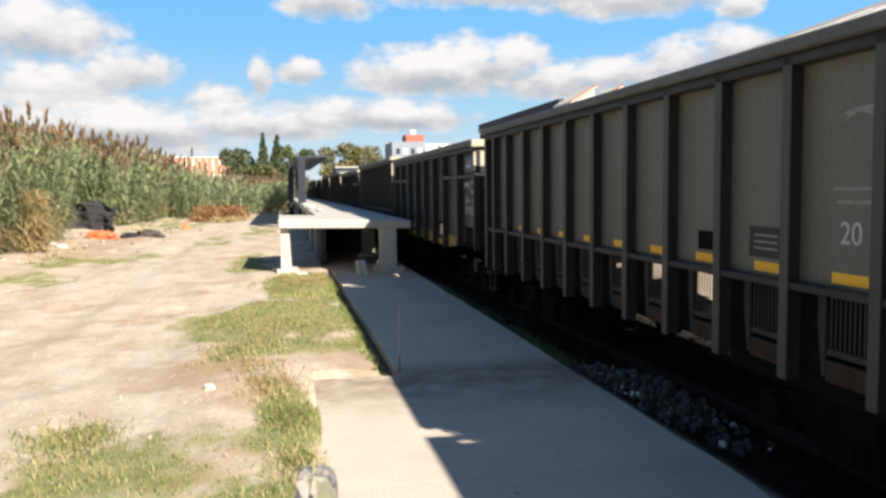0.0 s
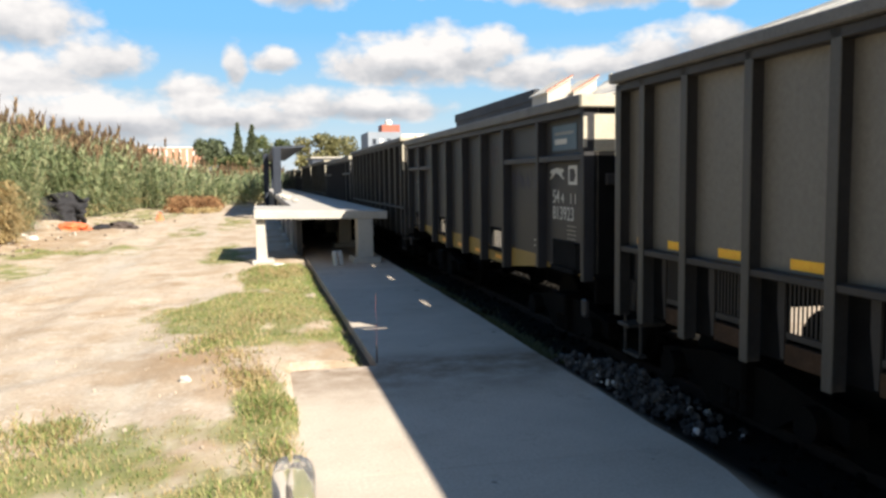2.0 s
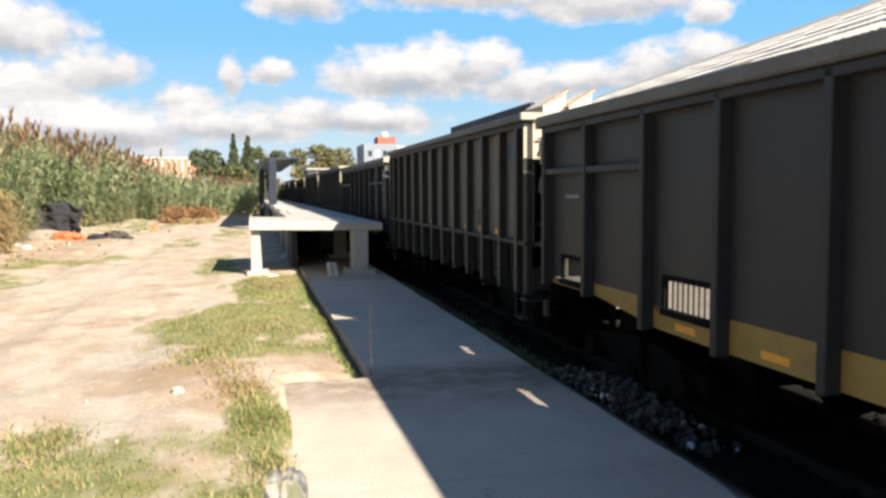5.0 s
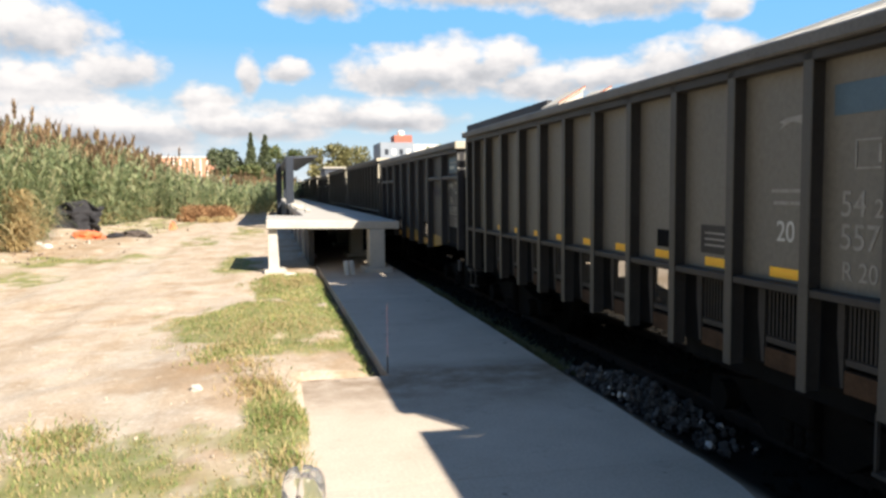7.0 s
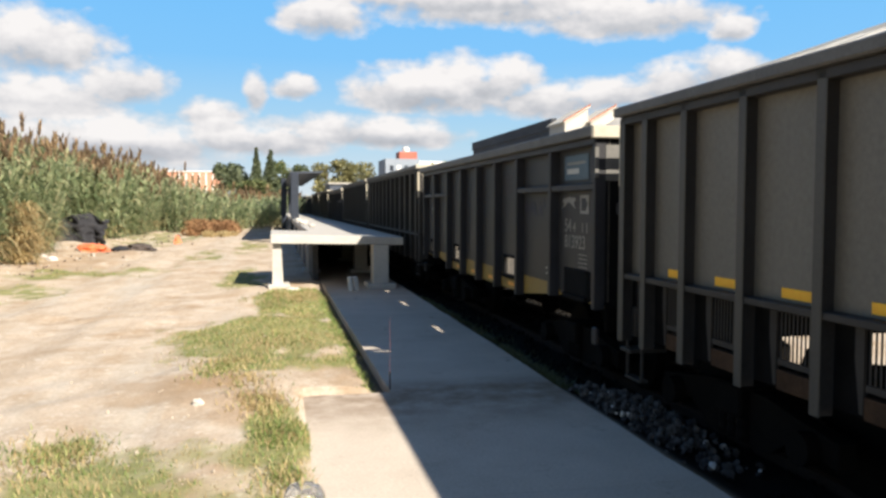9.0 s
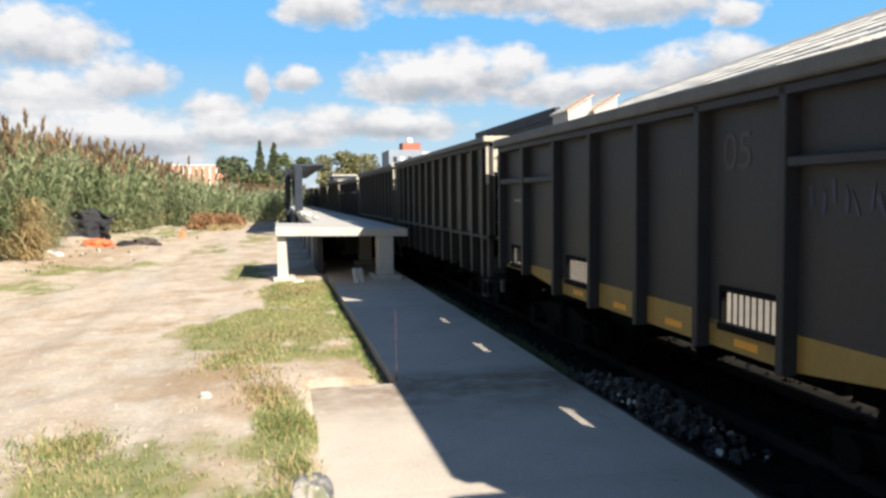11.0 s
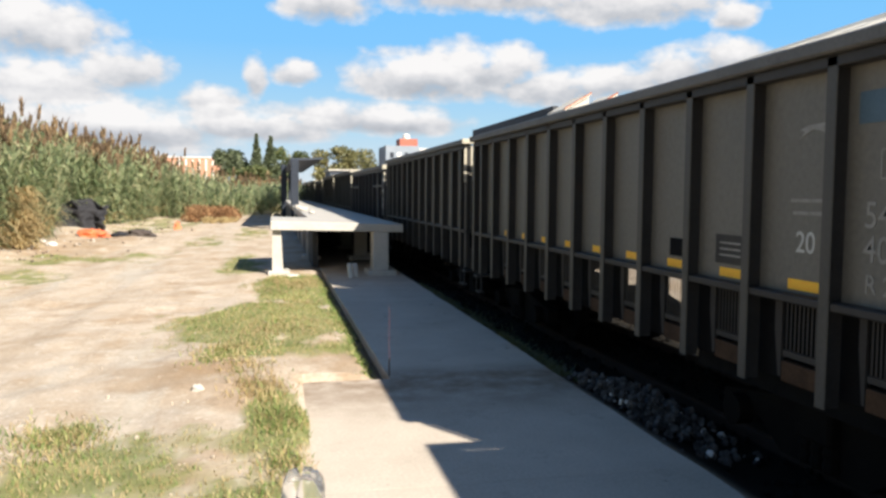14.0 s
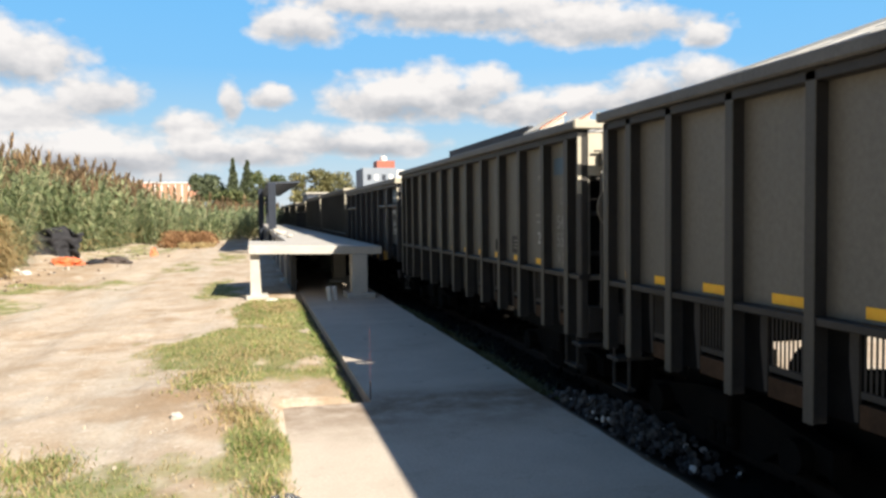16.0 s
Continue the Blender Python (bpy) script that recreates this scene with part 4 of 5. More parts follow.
def build_low_buildings():
    d = empty("flat_roofed_store", "dark flat-roofed store with a plain parapet beyond the train", "building")
    part("wall", boxes((10.45, 16.0, 29.2, 41.5, -0.1, 4.6)), DARKWALL, d)
    part("parapet", boxes((10.40, 10.62, 29.1, 41.6, 4.6, 5.02), bevel=0.02), DARKWALL, d)
    farther(d)
    for k, (x, y) in enumerate(((10.1, 26.9), (11.0, 26.7))):
        g = empty("tiled_outhouse", "small pale outhouse with red-edged sloping roof", "building", "outhouses")
        part("wall", prism([(x, -0.1), (x + 0.86, -0.1), (x + 0.86, 5.12), (x, 4.62)], 1, y, y + 1.6), PRECAST, g)
        part("roof", prism([(x - 0.08, 4.60), (x + 0.90, 5.18), (x + 0.90, 5.24), (x - 0.08, 4.66)], 1, y - 0.12, y + 1.7), FIBRO, g)
        part("roof_edge", prism([(x - 0.09, 4.64), (x + 0.91, 5.23), (x + 0.91, 5.28), (x - 0.09, 4.69)], 1, y - 0.14, y - 0.04), TILE, g, "red tile edge")
        farther(g)
    w = empty("white_block", "distant pale grey block with a red rooftop tank room", "building")
    part("wall", boxes((18.0, 23.6, 130, 139, -0.1, 9.3)), GREYWALL, w)
    part("side_wing", boxes((23.6, 28.4, 131, 140, -0.1, 9.0)), WHITEWALL, w)
    part("tank_room", boxes((20.6, 23.6, 132, 136, 9.3, 10.6)), BRICKRED, w)
    part("tank", lathe(bmesh.new(), [(0.55, 10.6), (0.6, 10.7), (0.6, 11.3), (0.3, 11.5)], (22.0, 134, 0), n=14), WHITEWALL, w)
    for i in range(4):
        part("window", boxes((18.7 + i * 1.2, 19.3 + i * 1.2, 129.96, 130.06, 7.3, 8.2)), WHITEWALL if i % 2 else COLUMN, w)
    f = empty("long_factory", "long distant pale building with salmon panels", "building")
    part("wall", boxes((-24.0, -11.4, 180, 190, -0.1, 8.8)), SALMON, f)
    part("roof", boxes((-24.2, -11.2, 179.8, 190.2, 8.8, 9.0)), WHITEWALL, f)
    for i in range(9):
        part("panel", boxes((-23.9 + i * 1.38, -23.62 + i * 1.38, 179.9, 180.02, 3.5, 8.5)), WHITEWALL, f)
    c = empty("station_canopy", "dark station canopy roof on posts beyond the platform", "canopy")
    part("roof", prism([(0.75, 3.10), (2.2, 3.16), (2.2, 3.24), (0.75, 3.18)], 1, 36.4, 62), BLUEROOF, c)
    for y in (47, 54, 61):
        part("post", boxes((1.1, 1.25, y, y + 0.2, 1.05, 3.16)), COLUMN, c)
    k = empty("blue_shed", "low dark blue shed beside the track in the distance", "building")
    part("wall", boxes((5.8, 9.2, 84, 92, -0.1, 3.9)), BLUEROOF, k)
    part("roof", boxes((5.6, 9.4, 83.8, 92.2, 3.9, 4.05)), PRECAST, k)


build_low_buildings()


# ---- plants ----
def blade(verts, faces, root, direction, length, width, droop, parts=2):
    side = direction.cross(Vector((0, 0, 1)))
    side = side.normalized() if side.length > 1e-4 else Vector((1, 0, 0))
    p_, d = Vector(root), Vector(direction)
    o = len(verts)
    for i in range(parts + 1):
        w = width * (1 - i / parts) * 0.5 + 0.001
        verts.append(tuple(p_ - side * w)), verts.append(tuple(p_ + side * w))
        p_ = p_ + d * (length / parts)
        d = (d + Vector((0, 0, -droop / parts))).normalized()
    for i in range(parts):
        a = o + 2 * i
        faces.append((a, a + 1, a + 3, a + 2))


def build_reeds():
    r = random.Random(11)
    bed = empty("reed_bed", "dense tall stand of green giant reed with brown plumes", "reeds")
    lv, lf, pv, pf, dv, df = [], [], [], [], [], []

    def stalk(x, y, h, far):
        if y < 35.2 and abs(x / y + 0.2235) < 0.028 + 0.006 * noise.noise(Vector((x * 3, y, 0))):
            return
        hole = noise.noise(Vector((x * 0.75, y * 0.55, 21))) + 0.5 * noise.noise(Vector((x * 2.1, y * 1.3, 5)))
        if hole < -0.22 and r.random() < 0.8:
            return
        h *= 1 + 0.10 * hole
        base = height_at(x, y) - 0.05
        lean = Vector((r.gauss(0.03, 0.19), r.gauss(0, 0.19), 1)).normalized()
        o = len(lv)
        wid = 0.010 if not far else 0.014
        for z in (0, h):
            for a in (0, 2.1, 4.2):
                lv.append((x + lean.x * z + wid * math.cos(a), y + lean.y * z + wid * math.sin(a), base + z))
        for i in range(3):
            lf.append((o + i, o + (i + 1) % 3, o + 3 + (i + 1) % 3, o + 3 + i))
        n = 20 if not far else 12
        for k in range(n):
            z = h * (0.08 + 0.9 * k / n) + r.uniform(-0.1, 0.1)
            a = r.uniform(0, 6.28)
            d = Vector((math.cos(a), math.sin(a), r.uniform(0.3, 1.1))).normalized()
            root = (x + lean.x * z, y + lean.y * z, base + z)
            dry = z < 0.30 * h and r.random() < (0.75 if y < 27 else 0.25)
            blade(dv if dry else lv, df if dry else lf, root, d, r.uniform(0.55, 1.1), r.uniform(0.05, 0.095) * (1.5 if far else 1), r.uniform(1.2, 2.4), 3)
        if r.random() < (0.36 if y < 45 else 0.22):
            top = Vector((x + lean.x * h, y + lean.y * h, base + h - 0.05))
            bend = Vector((r.uniform(-0.2, 0.35), r.uniform(-0.2, 0.2), 1)).normalized()
            for k in range(13):
                q = top + bend * (0.42 * k / 13)
                a = r.uniform(0, 6.28)
                blade(pv, pf, q, Vector((math.cos(a) * 0.4, math.sin(a) * 0.4, 1)).normalized(), r.uniform(0.2, 0.34), r.uniform(0.07, 0.12) * (1.3 if far else 1), 0.6, 1)

    def edge(y):
        return -6.9 - 0.7 * noise.noise(Vector((0, y * 0.16, 2))) - 0.6 * blob(0, y, 0, 36, 1, 3)

    for _ in range(4600):
        y = 16 + 40 * r.random()
        dep = 4.5 * r.random() ** 1.7
        x = edge(y) - dep
        h = 3.12 + 0.6 * noise.noise(Vector((x * 0.25, y * 0.18, 7))) + r.gauss(0, 0.22) - 0.9 * max(0, 0.6 - dep)
        stalk(x, y, max(1.2, h - 0.45 * smooth(23, 17, y)), y > 34)
    for _ in range(2900):
        y = 50 + 55 * r.random() ** 1.3
        u = smooth(48, 66, y)
        x = -5.4 + 7.3 * u - 17 * r.random() ** 1.3
        h = 2.9 + 0.5 * noise.noise(Vector((x * 0.2, y * 0.1, 7))) + r.gauss(0, 0.25)
        stalk(x, y, max(1.0, h * (0.8 if u > 0.4 else 1)), True)
    part("leaf_mass", raw("leaf_mass", lv, lf, REED), REED, bed, kind="stuff")
    part("plume_mass", raw("plume_mass", pv, pf, PLUME), PLUME, bed, "brown feathery plumes", kind="stuff")
    part("dry_leaf_mass", raw("dry_leaf_mass", dv, df, DRY), DRY, bed, "dry straw-coloured lower leaves", kind="stuff")


build_reeds()


def build_grass():
    r = random.Random(5)
    v, f, dv, df = [], [], [], []
    n = 0
    while n < 90000:
        if r.random() < 0.75:
            x, y = r.uniform(-2.0, 1.0), 2.5 + 14 * r.random() ** 1.3
        else:
            x, y = r.uniform(-7.0, 1.0), r.uniform(14, 40)
        n += 1
        g = grass_at(x, y)
        if x > (0.25 if y < 7.15 else 1.0) or r.random() > g * 0.95:
            continue
        dry = r.random() < 0.42 + 0.35 * (noise.noise(Vector((x * 1.1, y * 0.9, 9))) > 0.1)
        a = r.uniform(0, 6.28)
        d = Vector((math.cos(a) * 0.5, math.sin(a) * 0.5, 1)).normalized()
        h = r.uniform(0.015, 0.05) * (0.7 + 0.6 * g) * (1.6 if y > 14 else 1)
        blade(dv if dry else v, df if dry else f, (x, y, height_at(x, y) - 0.005), d, h, r.uniform(0.004, 0.009) * (2 if y > 12 else 1), 0.8, 2)
    for cx, cy, rad, cnt, hh, straw in ((-1.5, 5.6, 0.26, 520, 0.09, 0.5), (-1.25, 5.7, 0.16, 260, 0.08, 0.5), (0.04, 5.8, 0.16, 800, 0.075, 0.3), (-0.12, 6.7, 0.20, 560, 0.09, 0.85), (-0.45, 8.4, 0.34, 700, 0.08, 0.75), (-0.25, 7.5, 0.22, 320, 0.07, 0.8),
                                        (0.05, 4.9, 0.14, 420, 0.08, 0.45), (-0.6, 8.0, 0.16, 260, 0.06, 0.15), (0.1, 9.6, 0.4, 500, 0.09, 0.6)):
        for _ in range(cnt):
            x, y = r.gauss(cx, rad * 0.6), r.gauss(cy, rad * 1.0)
            if x > 0.25 and y < 7.15:
                continue
            a = r.uniform(0, 6.28)
            d = Vector((math.cos(a) * 0.6, math.sin(a) * 0.6, 1)).normalized()
            dry = r.random() < straw
            blade(dv if dry else v, df if dry else f, (x, y, height_at(x, y) - 0.005), d, r.uniform(0.4, 1.1) * hh, 0.010, 1.0, 2)
    for _ in range(2600):
        x, y = 0.85 + r.gauss(0, 0.05), 7.2 + 9.0 * r.random()
        if noise.noise(Vector((y * 2.2, 0, 6))) < -0.15:
            continue
        a = r.uniform(0, 6.28)
        blade(v, f, (x, y, height_at(x, y) - 0.005), Vector((math.cos(a) * 0.7, math.sin(a) * 0.7, 1)).normalized(), r.uniform(0.03, 0.09), 0.010, 1.0, 2)
    gv, gf = [], []
    for _ in range(6500):
        y = 6.7 + 8 * r.random()
        x = 2.63 + abs(r.gauss(0.10, 0.20))
        if noise.noise(Vector((x * 3, y * 1.4, 4))) < -0.1:
            continue
        a = r.uniform(0, 6.28)
        d = Vector((math.cos(a) * 0.6, math.sin(a) * 0.6, 1)).normalized()
        blade(gv, gf, (x, y, height_at(x, y) - 0.005), d, r.uniform(0.03, 0.10), 0.010, 1.0, 2)
    bed = empty("grass", "short patchy green and straw-dry grass", "grass")
    part("green_blades", raw("green_blades", v, f, GRASS), GRASS, bed, kind="stuff")
    part("verge_blades", raw("verge_blades", gv, gf, VERGE), VERGE, bed, "dark weeds beside the track", kind="stuff")
    part("dry_blades", raw("dry_blades", dv, df, DRY), DRY, bed, kind="stuff")


build_grass()


def leaf_cloud(centres, count, size, mat, r):
    v, f = [], []
    for _ in range(count):
        cx, cy, cz, rx, ry, rz = r.choice(centres)
        u = Vector((r.gauss(0, 1), r.gauss(0, 1), r.gauss(0, 1))).normalized() * r.random() ** 0.35
        c = Vector((cx + u.x * rx, cy + u.y * ry, cz + u.z * rz))
        t1 = Vector((r.gauss(0, 1), r.gauss(0, 1), r.gauss(0, 1))).normalized()
        t2 = t1.cross(Vector((r.gauss(0, 1), r.gauss(0, 1), r.gauss(0, 1)))).normalized()
        s = size * r.uniform(0.6, 1.3)
        o = len(v)
        v += [tuple(c - t1 * s), tuple(c + t2 * s * 0.5), tuple(c + t1 * s), tuple(c - t2 * s * 0.5)]
        f.append((o, o + 1, o + 2, o + 3))
    return raw("crown", v, f, mat)


def tree(name, label, x, y, h, spread, mat, seed, trunk_h=0.35, group="", count=2600, leaf=0.35):
    r = random.Random(seed)
    t = empty(name, label, "tree", group)
    bm = lathe(bmesh.new(), [(h * 0.03, -0.1), (h * 0.022, h * 0.15), (h * 0.017, h * trunk_h), (h * 0.005, h * 0.8)], (x, y, 0), n=8)
    part("trunk", bm, BARK, t)
    cs = []
    for k in range(11):
        a = r.uniform(0, 6.28)
        q = spread * r.uniform(0.2, 0.75)
        z = h * r.uniform(trunk_h + 0.08, 0.88)
        cs.append((x + q * math.cos(a), y + q * math.sin(a), z, spread * 0.38, spread * 0.38, h * 0.13))
        p0, p1 = Vector((x, y, h * trunk_h * 0.9)), Vector((x + q * math.cos(a), y + q * math.sin(a), z))
        if k < 5:
            w = h * 0.008
            part("limb", raw("limb", [tuple(p0 + Vector((w, 0, 0))), tuple(p0 + Vector((-w, w, 0))), tuple(p0 + Vector((0, -w, 0))), tuple(p1)], [(0, 1, 3), (1, 2, 3), (2, 0, 3)], BARK), BARK, t)
    part("crown", leaf_cloud(cs, count, leaf, mat, r), mat, t)


def cypress(x, y, h, w, seed):
    r = random.Random(seed)
    t = empty("cypress", "slender dark green cypress in the distance", "tree", "cypresses")
    part("trunk", lathe(bmesh.new(), [(0.25, -0.1), (0.15, h * 0.5), (0.03, h * 0.95)], (x, y, 0), n=8), BARK, t)
    cs = []
    for k in range(14):
        u = k / 13
        rad = w * (0.35 + 0.65 * math.sin(min(1, (1 - u) * 1.3) * 1.57)) * (1 - u * 0.75)
        cs.append((x + r.gauss(0, 0.1), y, h * (0.12 + 0.84 * u), rad * 1.6, rad, h * 0.06))
    part("crown", leaf_cloud(cs, 3000, 0.30, DARKLEAF, r), DARKLEAF, t)


cypress(-2.9, 150, 11.9, 1.5, 1)
cypress(-0.4, 150, 11.6, 1.9, 2)
tree("broadleaf_tree", "dark round-crowned tree in the distance", -7.6, 152, 9.9, 3.4, DARKLEAF, 3, group="distant trees")
tree("broadleaf_tree", "green round-crowned tree in the distance", 2.4, 154, 10.2, 4.6, TREELEAF, 4, group="distant trees")
tree("broadleaf_tree", "green bushy tree in the distance", -3.2, 146, 7.0, 4.5, TREELEAF, 9, group="distant trees")
tree("broadleaf_tree", "olive-green open-crowned tree in the distance", 9.2, 140, 9.9, 3.6, OLIVELEAF, 5, group="distant trees", count=1500)
tree("broadleaf_tree", "olive-green open-crowned tree in the distance", 13.2, 142, 10.0, 3.4, OLIVELEAF, 6, group="distant trees", count=1200)
tree("broadleaf_tree", "olive-green open-crowned tree in the distance", 17.5, 150, 9.9, 3.4, OLIVELEAF, 7, group="distant trees", count=1200)
tree("broadleaf_tree", "green tree beside the pale block", 27.0, 128, 8.8, 2.4, TREELEAF, 8, group="distant trees", count=1200)


def scrub(name, label, x0, x1, y0, y1, h, mat, count, size, seed, clumps=26):
    r = random.Random(seed)
    cs = [(r.uniform(x0, x1), r.uniform(y0, y1), r.uniform(0.1, 0.55) * h, h * 0.5, h * 0.6, h * 0.45) for _ in range(clumps)]
    me = leaf_cloud(cs, count, size, mat, r)
    tagged(new(name, me), label, "bushes", kind="stuff")


scrub("dead_brush", "low heap of russet dead brush", -4.6, -2.2, 45.5, 50, 0.95, RUSSET, 9000, 0.08, 1, 70)
scrub("straw_heap", "low heap of dry straw before the brush", -3.6, -2.0, 43.5, 46, 0.35, DRY, 2600, 0.06, 11, 60)
scrub("far_hedge", "distant green hedge line", -30, 6, 112, 126, 3.6, TREELEAF, 5000, 0.35, 2)
scrub("far_dry_hedge", "distant russet and green scrub line", -14, 2, 96, 104, 3.4, RUSSET, 2200, 0.3, 3)


# ---- litter and small things ----
def crumpled(name, x, y, sx, sy, sz, mat, label, category, seed, group=""):
    bm = bmesh.new()
    bmesh.ops.create_icosphere(bm, subdivisions=3, radius=1)
    for v in bm.verts:
        n_ = noise.noise(v.co * 2.2 + Vector((seed * 5.1, 0, 0))) + 0.5 * noise.noise(v.co * 5 + Vector((0, seed * 3.3, 0)))
        v.co *= 1 + 0.45 * n_
        v.co = Vector((v.co.x * sx, v.co.y * sy, max(-0.15, v.co.z) * sz))
    ob = part(name, bm, mat)
    ob.location = (x, y, height_at(x, y) + 0.05 * sz)
    return tagged(ob, label, category, group)


def build_tarp():
    bm = bmesh.new()
    nx, nz = 26, 20
    grid = []
    for j in range(nz + 1):
        for i in range(nx + 1):
            u, v = i / nx, j / nz
            side = 0.22 * noise.noise(Vector((v * 5, 3 * (u > 0.5), 0)))
            fold = 0.16 * math.sin(u * 17 + 2 * v) + 0.25 * noise.noise(Vector((u * 6, v * 4, 1)))
            top = 1.25 + 0.3 * noise.noise(Vector((u * 5, 0, 3))) - 0.5 * abs(u - 0.55)
            grid.append(bm.verts.new((-8.9 + 2.3 * u + side, 34.6 + fold - 0.5 * (1 - v), 0.10 + top * v)))
    for j in range(nz):
        for i in range(nx):
            a = j * (nx + 1) + i
            if noise.noise(Vector((i * 0.45, j * 0.5, 8))) > 0.55:
                continue
            bm.faces.new((grid[a], grid[a + 1], grid[a + nx + 2], grid[a + nx + 1]))
    bmesh.ops.delete(bm, geom=[v for v in bm.verts if not v.link_faces], context="VERTS")
    bmesh.ops.solidify(bm, geom=bm.faces[:], thickness=0.02)
    tagged(part("plastic_sheet", bm, TARP), "torn black plastic sheet hanging in the reeds", "plastic sheet")


build_tarp()
crumpled("orange_sheet", -6.35, 30.5, 0.55, 0.7, 0.22, ORANGEPL, "crumpled orange plastic sheet on the ground", "litter", 1)
crumpled("orange_sheet", -4.1, 36.5, 0.15, 0.2, 0.32, ORANGEPL, "crumpled orange plastic bag on the ground", "litter", 5)
crumpled("dark_bag", -5.45, 30.8, 0.30, 0.4, 0.14, TARP, "flattened black plastic bag on the ground", "litter", 2)
crumpled("dirt_clod", -4.9, 31.5, 0.55, 0.6, 0.22, STICK, "small brown clod of earth and debris", "rubble", 3)
crumpled("plastic_bag", -6.9, 26.3, 0.13, 0.2, 0.10, LITTER, "white crumpled plastic bag at the foot of the reeds", "litter", 4, "bags")
crumpled("plastic_bag", -6.45, 25.6, 0.14, 0.2, 0.11, LITTER, "white crumpled plastic bag at the foot of the reeds", "litter", 7, "bags")
crumpled("cement_mound", -2.7, 50.0, 0.55, 1.2, 0.16, PRECAST, "pale mound of dumped cement on the dirt road", "mound", 8)
crumpled("white_stone", -0.62, 6.78, 0.05, 0.04, 0.045, PRECAST, "white stone lying on the dirt", "stone", 6)
crumpled("paper_scrap", 0.36, 16.0, 0.16, 0.10, 0.06, LITTER, "pale scrap of rubble beside the pier", "litter", 9, "scraps")
crumpled("paper_scrap", 1.75, 14.9, 0.10, 0.08, 0.03, LITTER, "pale scrap on the path", "litter", 10, "scraps")

r2 = random.Random(21)
v_, f_ = [], []
for _ in range(1100):
    a = r2.uniform(0, 6.28)
    x, y = r2.gauss(-6.75, 0.15), r2.gauss(23.6, 0.35)
    blade(v_, f_, (x, y, r2.uniform(0.1, 1.7)), Vector((math.cos(a), math.sin(a), 0.4)).normalized(), r2.uniform(0.4, 0.9), 0.045, 2.2)
tagged(new("dry_reed_clump", raw("dry_reed_clump", v_, f_, DRY)), "drooping clump of dry straw-coloured reed", "reeds", kind="stuff")

st = empty("marker_stake", "thin dark stake with a faded red tape at the path edge", "stake")
part("stake", lathe(bmesh.new(), [(0.006, -0.05), (0.008, 0.0), (0.007, 0.16), (0.003, 0.17)], (1.04, 7.25, 0), n=7), STICK, st)
part("tape", lathe(bmesh.new(), [(0.0006, 0.165), (0.0006, 0.4), (0.0006, 0.62), (0.0004, 0.66)], (1.04, 7.25, 0), n=6), REDTAPE, st, "faded red tape")



def build_bottle():
    """A two-litre bottle pushed mouth down over a thin post, its five-lobed base on top."""
    b = empty("plastic_bottle", "clear dented plastic bottle upside down on a thin post", "bottle", at=(0.068, 2.0, 0))
    n = 60
    prof = [(0.013, 0.66), (0.016, 0.69), (0.03, 0.72), (0.052, 0.77), (0.0555, 0.80), (0.053, 0.815), (0.0555, 0.83), (0.0555, 0.90), (0.0555, 0.945), (0.053, 0.968), (0.047, 0.985), (0.038, 0.996), (0.026, 0.998), (0.014, 0.985), (0.004, 0.972)]
    bm = lathe(bmesh.new(), prof, (0, 0, 0), n=n)
    for v in bm.verts:
        a = math.atan2(v.co.y, v.co.x)
        rad = v.co.xy.length
        if v.co.z > 0.94:
            k = smooth(0.94, 0.985, v.co.z)
            groove = max(0.0, -math.cos(5 * a + 0.5)) ** 1.5
            v.co.z -= 0.030 * groove * k * min(1, rad / 0.03)
            v.co.x *= 1 - 0.14 * groove * k
            v.co.y *= 1 - 0.14 * groove * k
        v.co.x *= 1 + 0.04 * noise.noise(v.co * 18)
    ob = part("body", bm, PLASTIC, b)
    for p_ in ob.data.polygons:
        p_.use_smooth = True
    part("cap", lathe(bmesh.new(), [(0.016, 0.64), (0.018, 0.642), (0.018, 0.665), (0.0145, 0.668)], (0, 0, 0), n=14), STICK, b)
    tagged(new("bottle_post", mesh_of("bottle_post", lathe(bmesh.new(), [(0.006, -0.15), (0.006, 0.95), (0.004, 0.955)], (0.060, 2.0, 0), n=8), STICK)), "thin dark iron post inside the bottle", "post")


build_bottle()


# ---- sky backdrop of cumulus clouds ----
CLOUDS = [  # azimuth to the right of the track, elevation, half widths, all in degrees
    (-14.0, 4.0, 13.0, 2.4), (12.6, 8.3, 7.0, 2.4), (9.0, 7.9, 4.4, 1.8), (16.4, 8.7, 3.2, 1.7), (19.6, 7.2, 5.0, 1.5), (31.1, 9.0, 3.0, 1.7), (27.8, 8.3, 3.1, 1.6),
    (24.1, 7.6, 3.8, 1.3), (1.5, 8.1, 1.8, 1.0), (-1.1, 7.8, 0.9, 1.7), (5.8, 5.2, 8.0, 1.3), (9.2, 4.8, 4.8, 1.1), (0.3, 4.3, 5.1, 1.2),
    (-14.1, 6.4, 5.0, 2.4), (-14.6, 10.0, 4.9, 2.5), (-9.8, 7.9, 3.5, 1.8), (-12.3, 4.3, 5.5, 1.6), (-4.0, 6.0, 2.4, 1.4), (-3.3, 4.7, 3.8, 1.4),
    (-8.2, 3.9, 5.1, 1.3), (3.6, 12.9, 3.7, 1.7), (17.0, 13.7, 12.2, 1.6), (24.8, 12.6, 8.0, 1.6), (31.6, 11.6, 1.6, 1.1), (11.5, 14.5, 10.2, 1.4)]


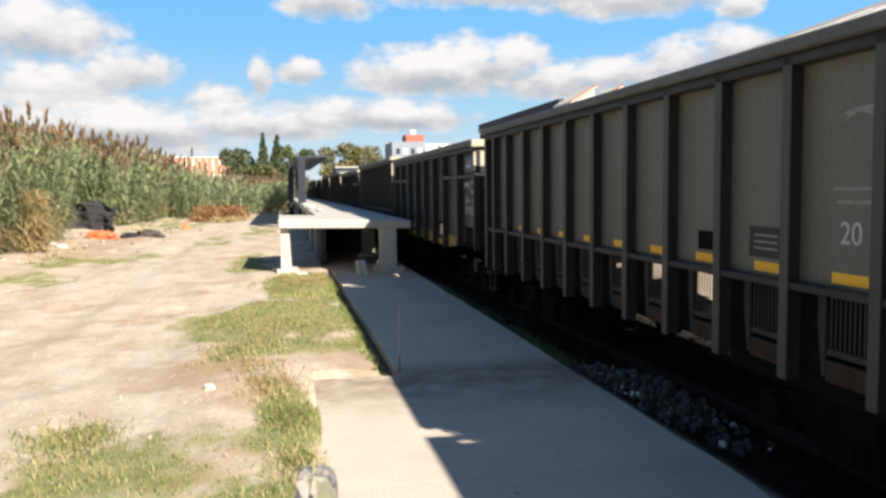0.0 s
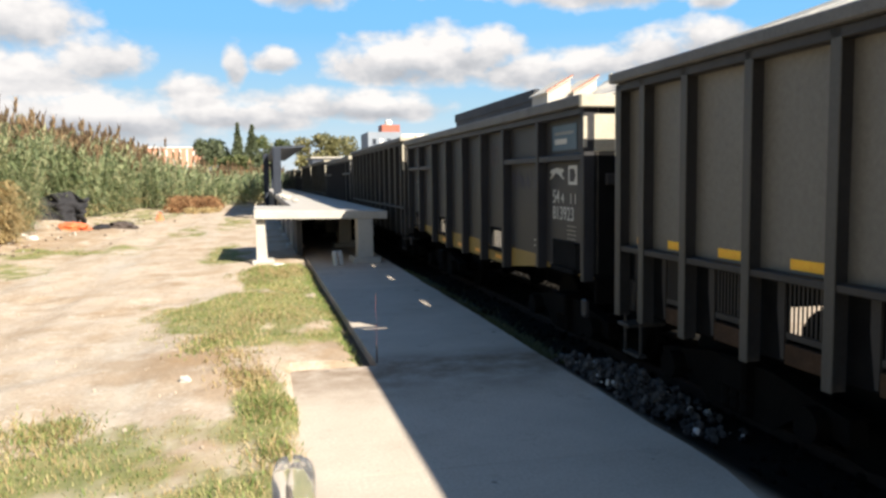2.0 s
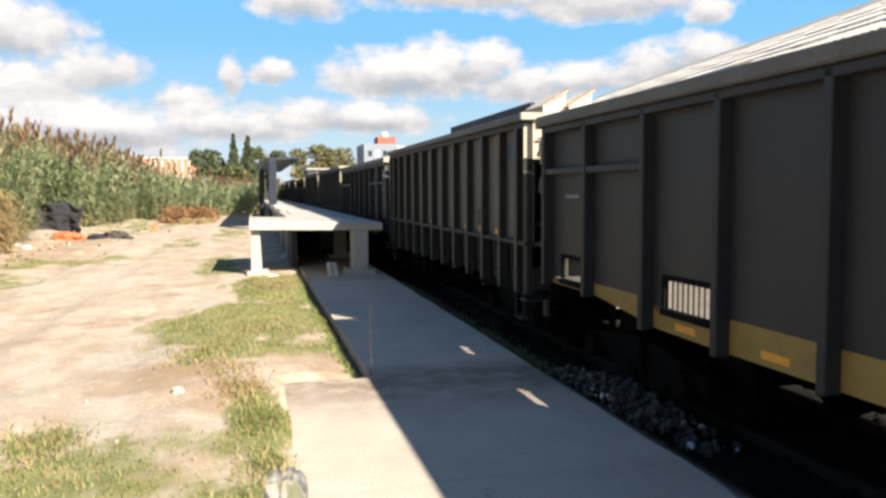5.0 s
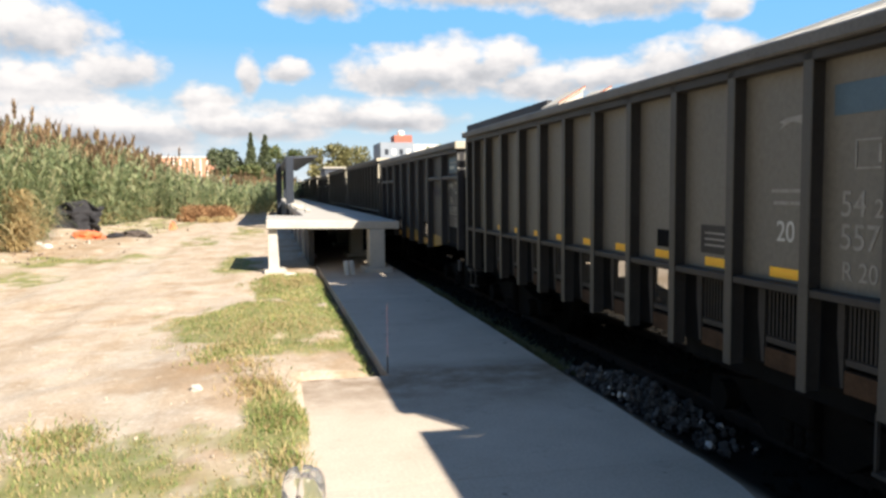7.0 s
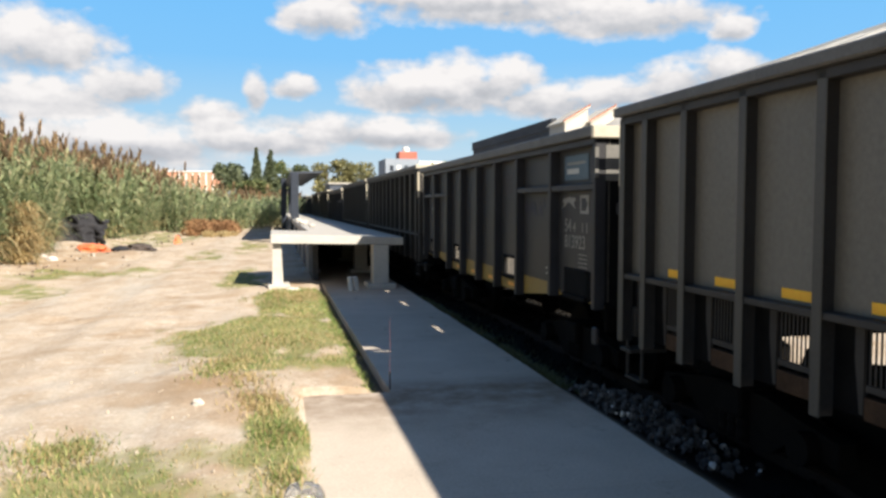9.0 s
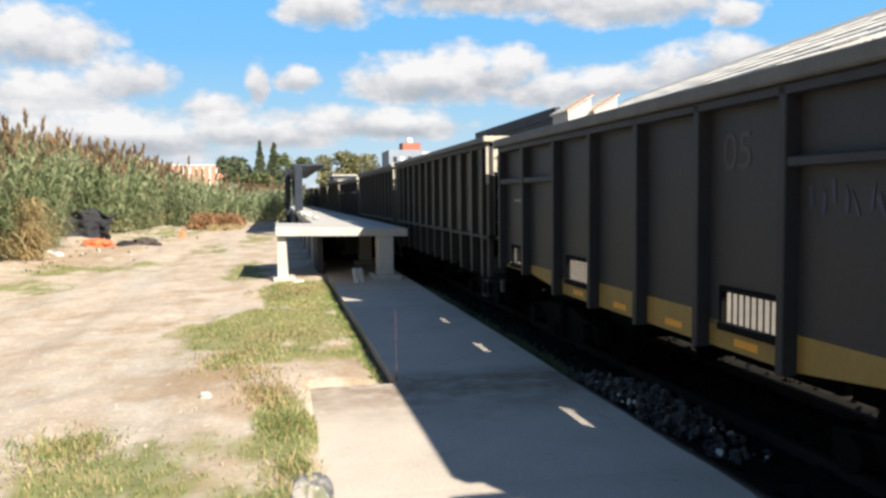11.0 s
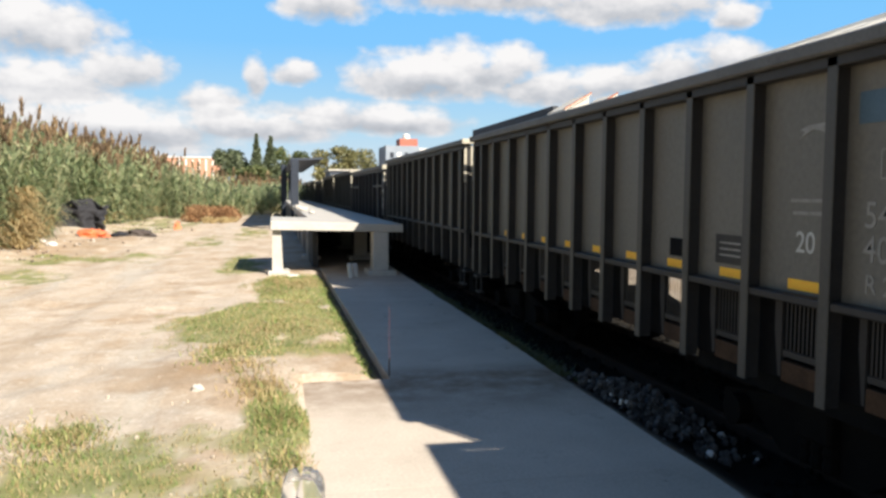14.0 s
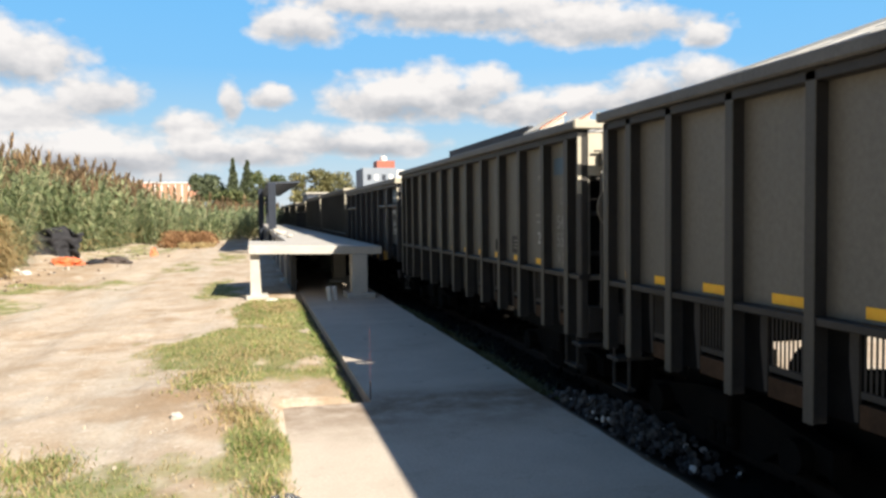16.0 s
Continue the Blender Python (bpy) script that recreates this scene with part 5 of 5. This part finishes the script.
def build_clouds():
    R_, verts, faces = 1400.0, [], []
    azs, els = [a * 2.5 for a in range(-26, 33)], [e * 1.5 for e in range(-1, 30)]
    for e in els:
        for a in azs:
            verts.append((R_ * math.cos(radians(e)) * math.sin(radians(a)), R_ * math.cos(radians(e)) * math.cos(radians(a)), 1.7 + R_ * math.sin(radians(e))))
    w = len(azs)
    quads = []
    for j in range(len(els) - 1):
        for i in range(w - 1):
            q = j * w + i
            faces.append((q, q + w, q + w + 1, q + 1))
            quads.append([(azs[i], els[j]), (azs[i], els[j + 1]), (azs[i + 1], els[j + 1]), (azs[i + 1], els[j])])
    m = bpy.data.materials.new("cumulus_clouds")
    m.use_nodes = True
    t = m.node_tree
    t.nodes.clear()
    uv = t.nodes.new("ShaderNodeUVMap")
    uv.uv_map = "sky"
    n1 = add(t, "TexNoise", Scale=0.42, Detail=7, Roughness=0.5)
    st_ = t.nodes.new("ShaderNodeMapping")
    st_.inputs["Scale"].default_value = (1, 1.5, 1)
    t.links.new(uv.outputs[0], st_.inputs[0])
    t.links.new(st_.outputs[0], n1.inputs["Vector"])
    sep = t.nodes.new("ShaderNodeSeparateXYZ")
    t.links.new(uv.outputs[0], sep.inputs[0])

    def calc(op, a, b=0.0, c=0.0):
        n = t.nodes.new("ShaderNodeMath")
        n.operation = op
        for sock, v in zip(n.inputs, (a, b, c)):
            if isinstance(v, bpy.types.NodeSocket):
                t.links.new(v, sock)
            else:
                sock.default_value = v
        return n.outputs[0]

    u, v = sep.outputs[0], sep.outputs[1]
    dens, high = None, None
    for az, el, ra, re in CLOUDS:
        du = calc("MULTIPLY", calc("SUBTRACT", u, az), 1 / ra)
        dv = calc("MULTIPLY", calc("SUBTRACT", v, el), 1 / re)
        low = calc("MULTIPLY", calc("MINIMUM", dv, 0.0), 0.6)
        d = calc("SUBTRACT", 1.0, calc("ADD", calc("MULTIPLY", du, du), calc("ADD", calc("MULTIPLY", dv, dv), calc("MULTIPLY", low, low))))
        d = calc("MAXIMUM", d, -1.0)
        k = calc("MULTIPLY", calc("MAXIMUM", d, 0.0), dv)
        dens = d if dens is None else calc("MAXIMUM", dens, d)
        high = k if high is None else calc("ADD", high, k)
    nn = calc("SUBTRACT", n1.outputs["Fac"], 0.5)
    n2 = add(t, "TexNoise", Scale=1.3, Detail=6, Roughness=0.5)
    t.links.new(st_.outputs[0], n2.inputs["Vector"])
    n2 = calc("SUBTRACT", n2.outputs["Fac"], 0.5)
    dens = calc("ADD", calc("ADD", dens, 0.22), calc("ADD", calc("MULTIPLY", nn, 2.4), calc("MULTIPLY", n2, 0.6)))
    alpha = ramp(t, dens, [(0.0, (0, 0, 0)), (0.3, (0.35, 0.35, 0.35)), (0.85, (1, 1, 1))])
    tone = calc("ADD", calc("MULTIPLY", high, 0.7), calc("ADD", calc("ADD", calc("MULTIPLY", nn, 0.9), calc("MULTIPLY", n2, 0.35)), 0.52))
    col = ramp(t, tone, [(0.0, (0.42, 0.45, 0.50)), (0.32, (0.58, 0.61, 0.66)), (0.55, (0.76, 0.77, 0.80)), (0.8, (0.93, 0.93, 0.94))])
    em = t.nodes.new("ShaderNodeEmission")
    em.inputs[1].default_value = 0.47
    blue = ramp(t, calc("MULTIPLY", v, 1 / 30), [(0.0, (0.72, 0.80, 0.86)), (0.16, (0.44, 0.70, 0.90)), (0.34, (0.22, 0.58, 1.0)), (0.6, (0.15, 0.52, 1.0)), (1.0, (0.06, 0.26, 0.70))])
    t.links.new(mix(t, alpha, blue, col), em.inputs[0])
    out = t.nodes.new("ShaderNodeOutputMaterial")
    t.links.new(em.outputs[0], out.inputs[0])
    me = raw("backdrop", verts, faces, m)
    lay = me.uv_layers.new(name="sky")
    flat = [c for q in quads for p_ in q for c in p_]
    lay.data.foreach_set("uv", flat)
    tagged(new("backdrop", me), "bright cumulus clouds in a blue sky", "clouds", kind="structure")


build_clouds()


# ---- what moves ----
def motions():
    for w, y in WAGONS:
        walk(w, [(t, pose(CENTRE, y - s, RAIL_TOP)) for t, s in TRAVEL])
    times, way = [t for t, s in TRAVEL], [s for t, s in TRAVEL]
    for w, y in WAGONS[:6]:
        for b in w.children:
            if b.name.startswith("bogie"):
                for c in b.children:
                    if c.name.startswith("wheelset"):
                        rows = []
                        for k in range(81):
                            t = 0.2 * k
                            turn = math.degrees(float(np.interp(t, times, way)) / 0.33)
                            rows.append((t, pose(0, c.location.y, 0.33, turn % 360)))
                        walk(c, rows)


motions()
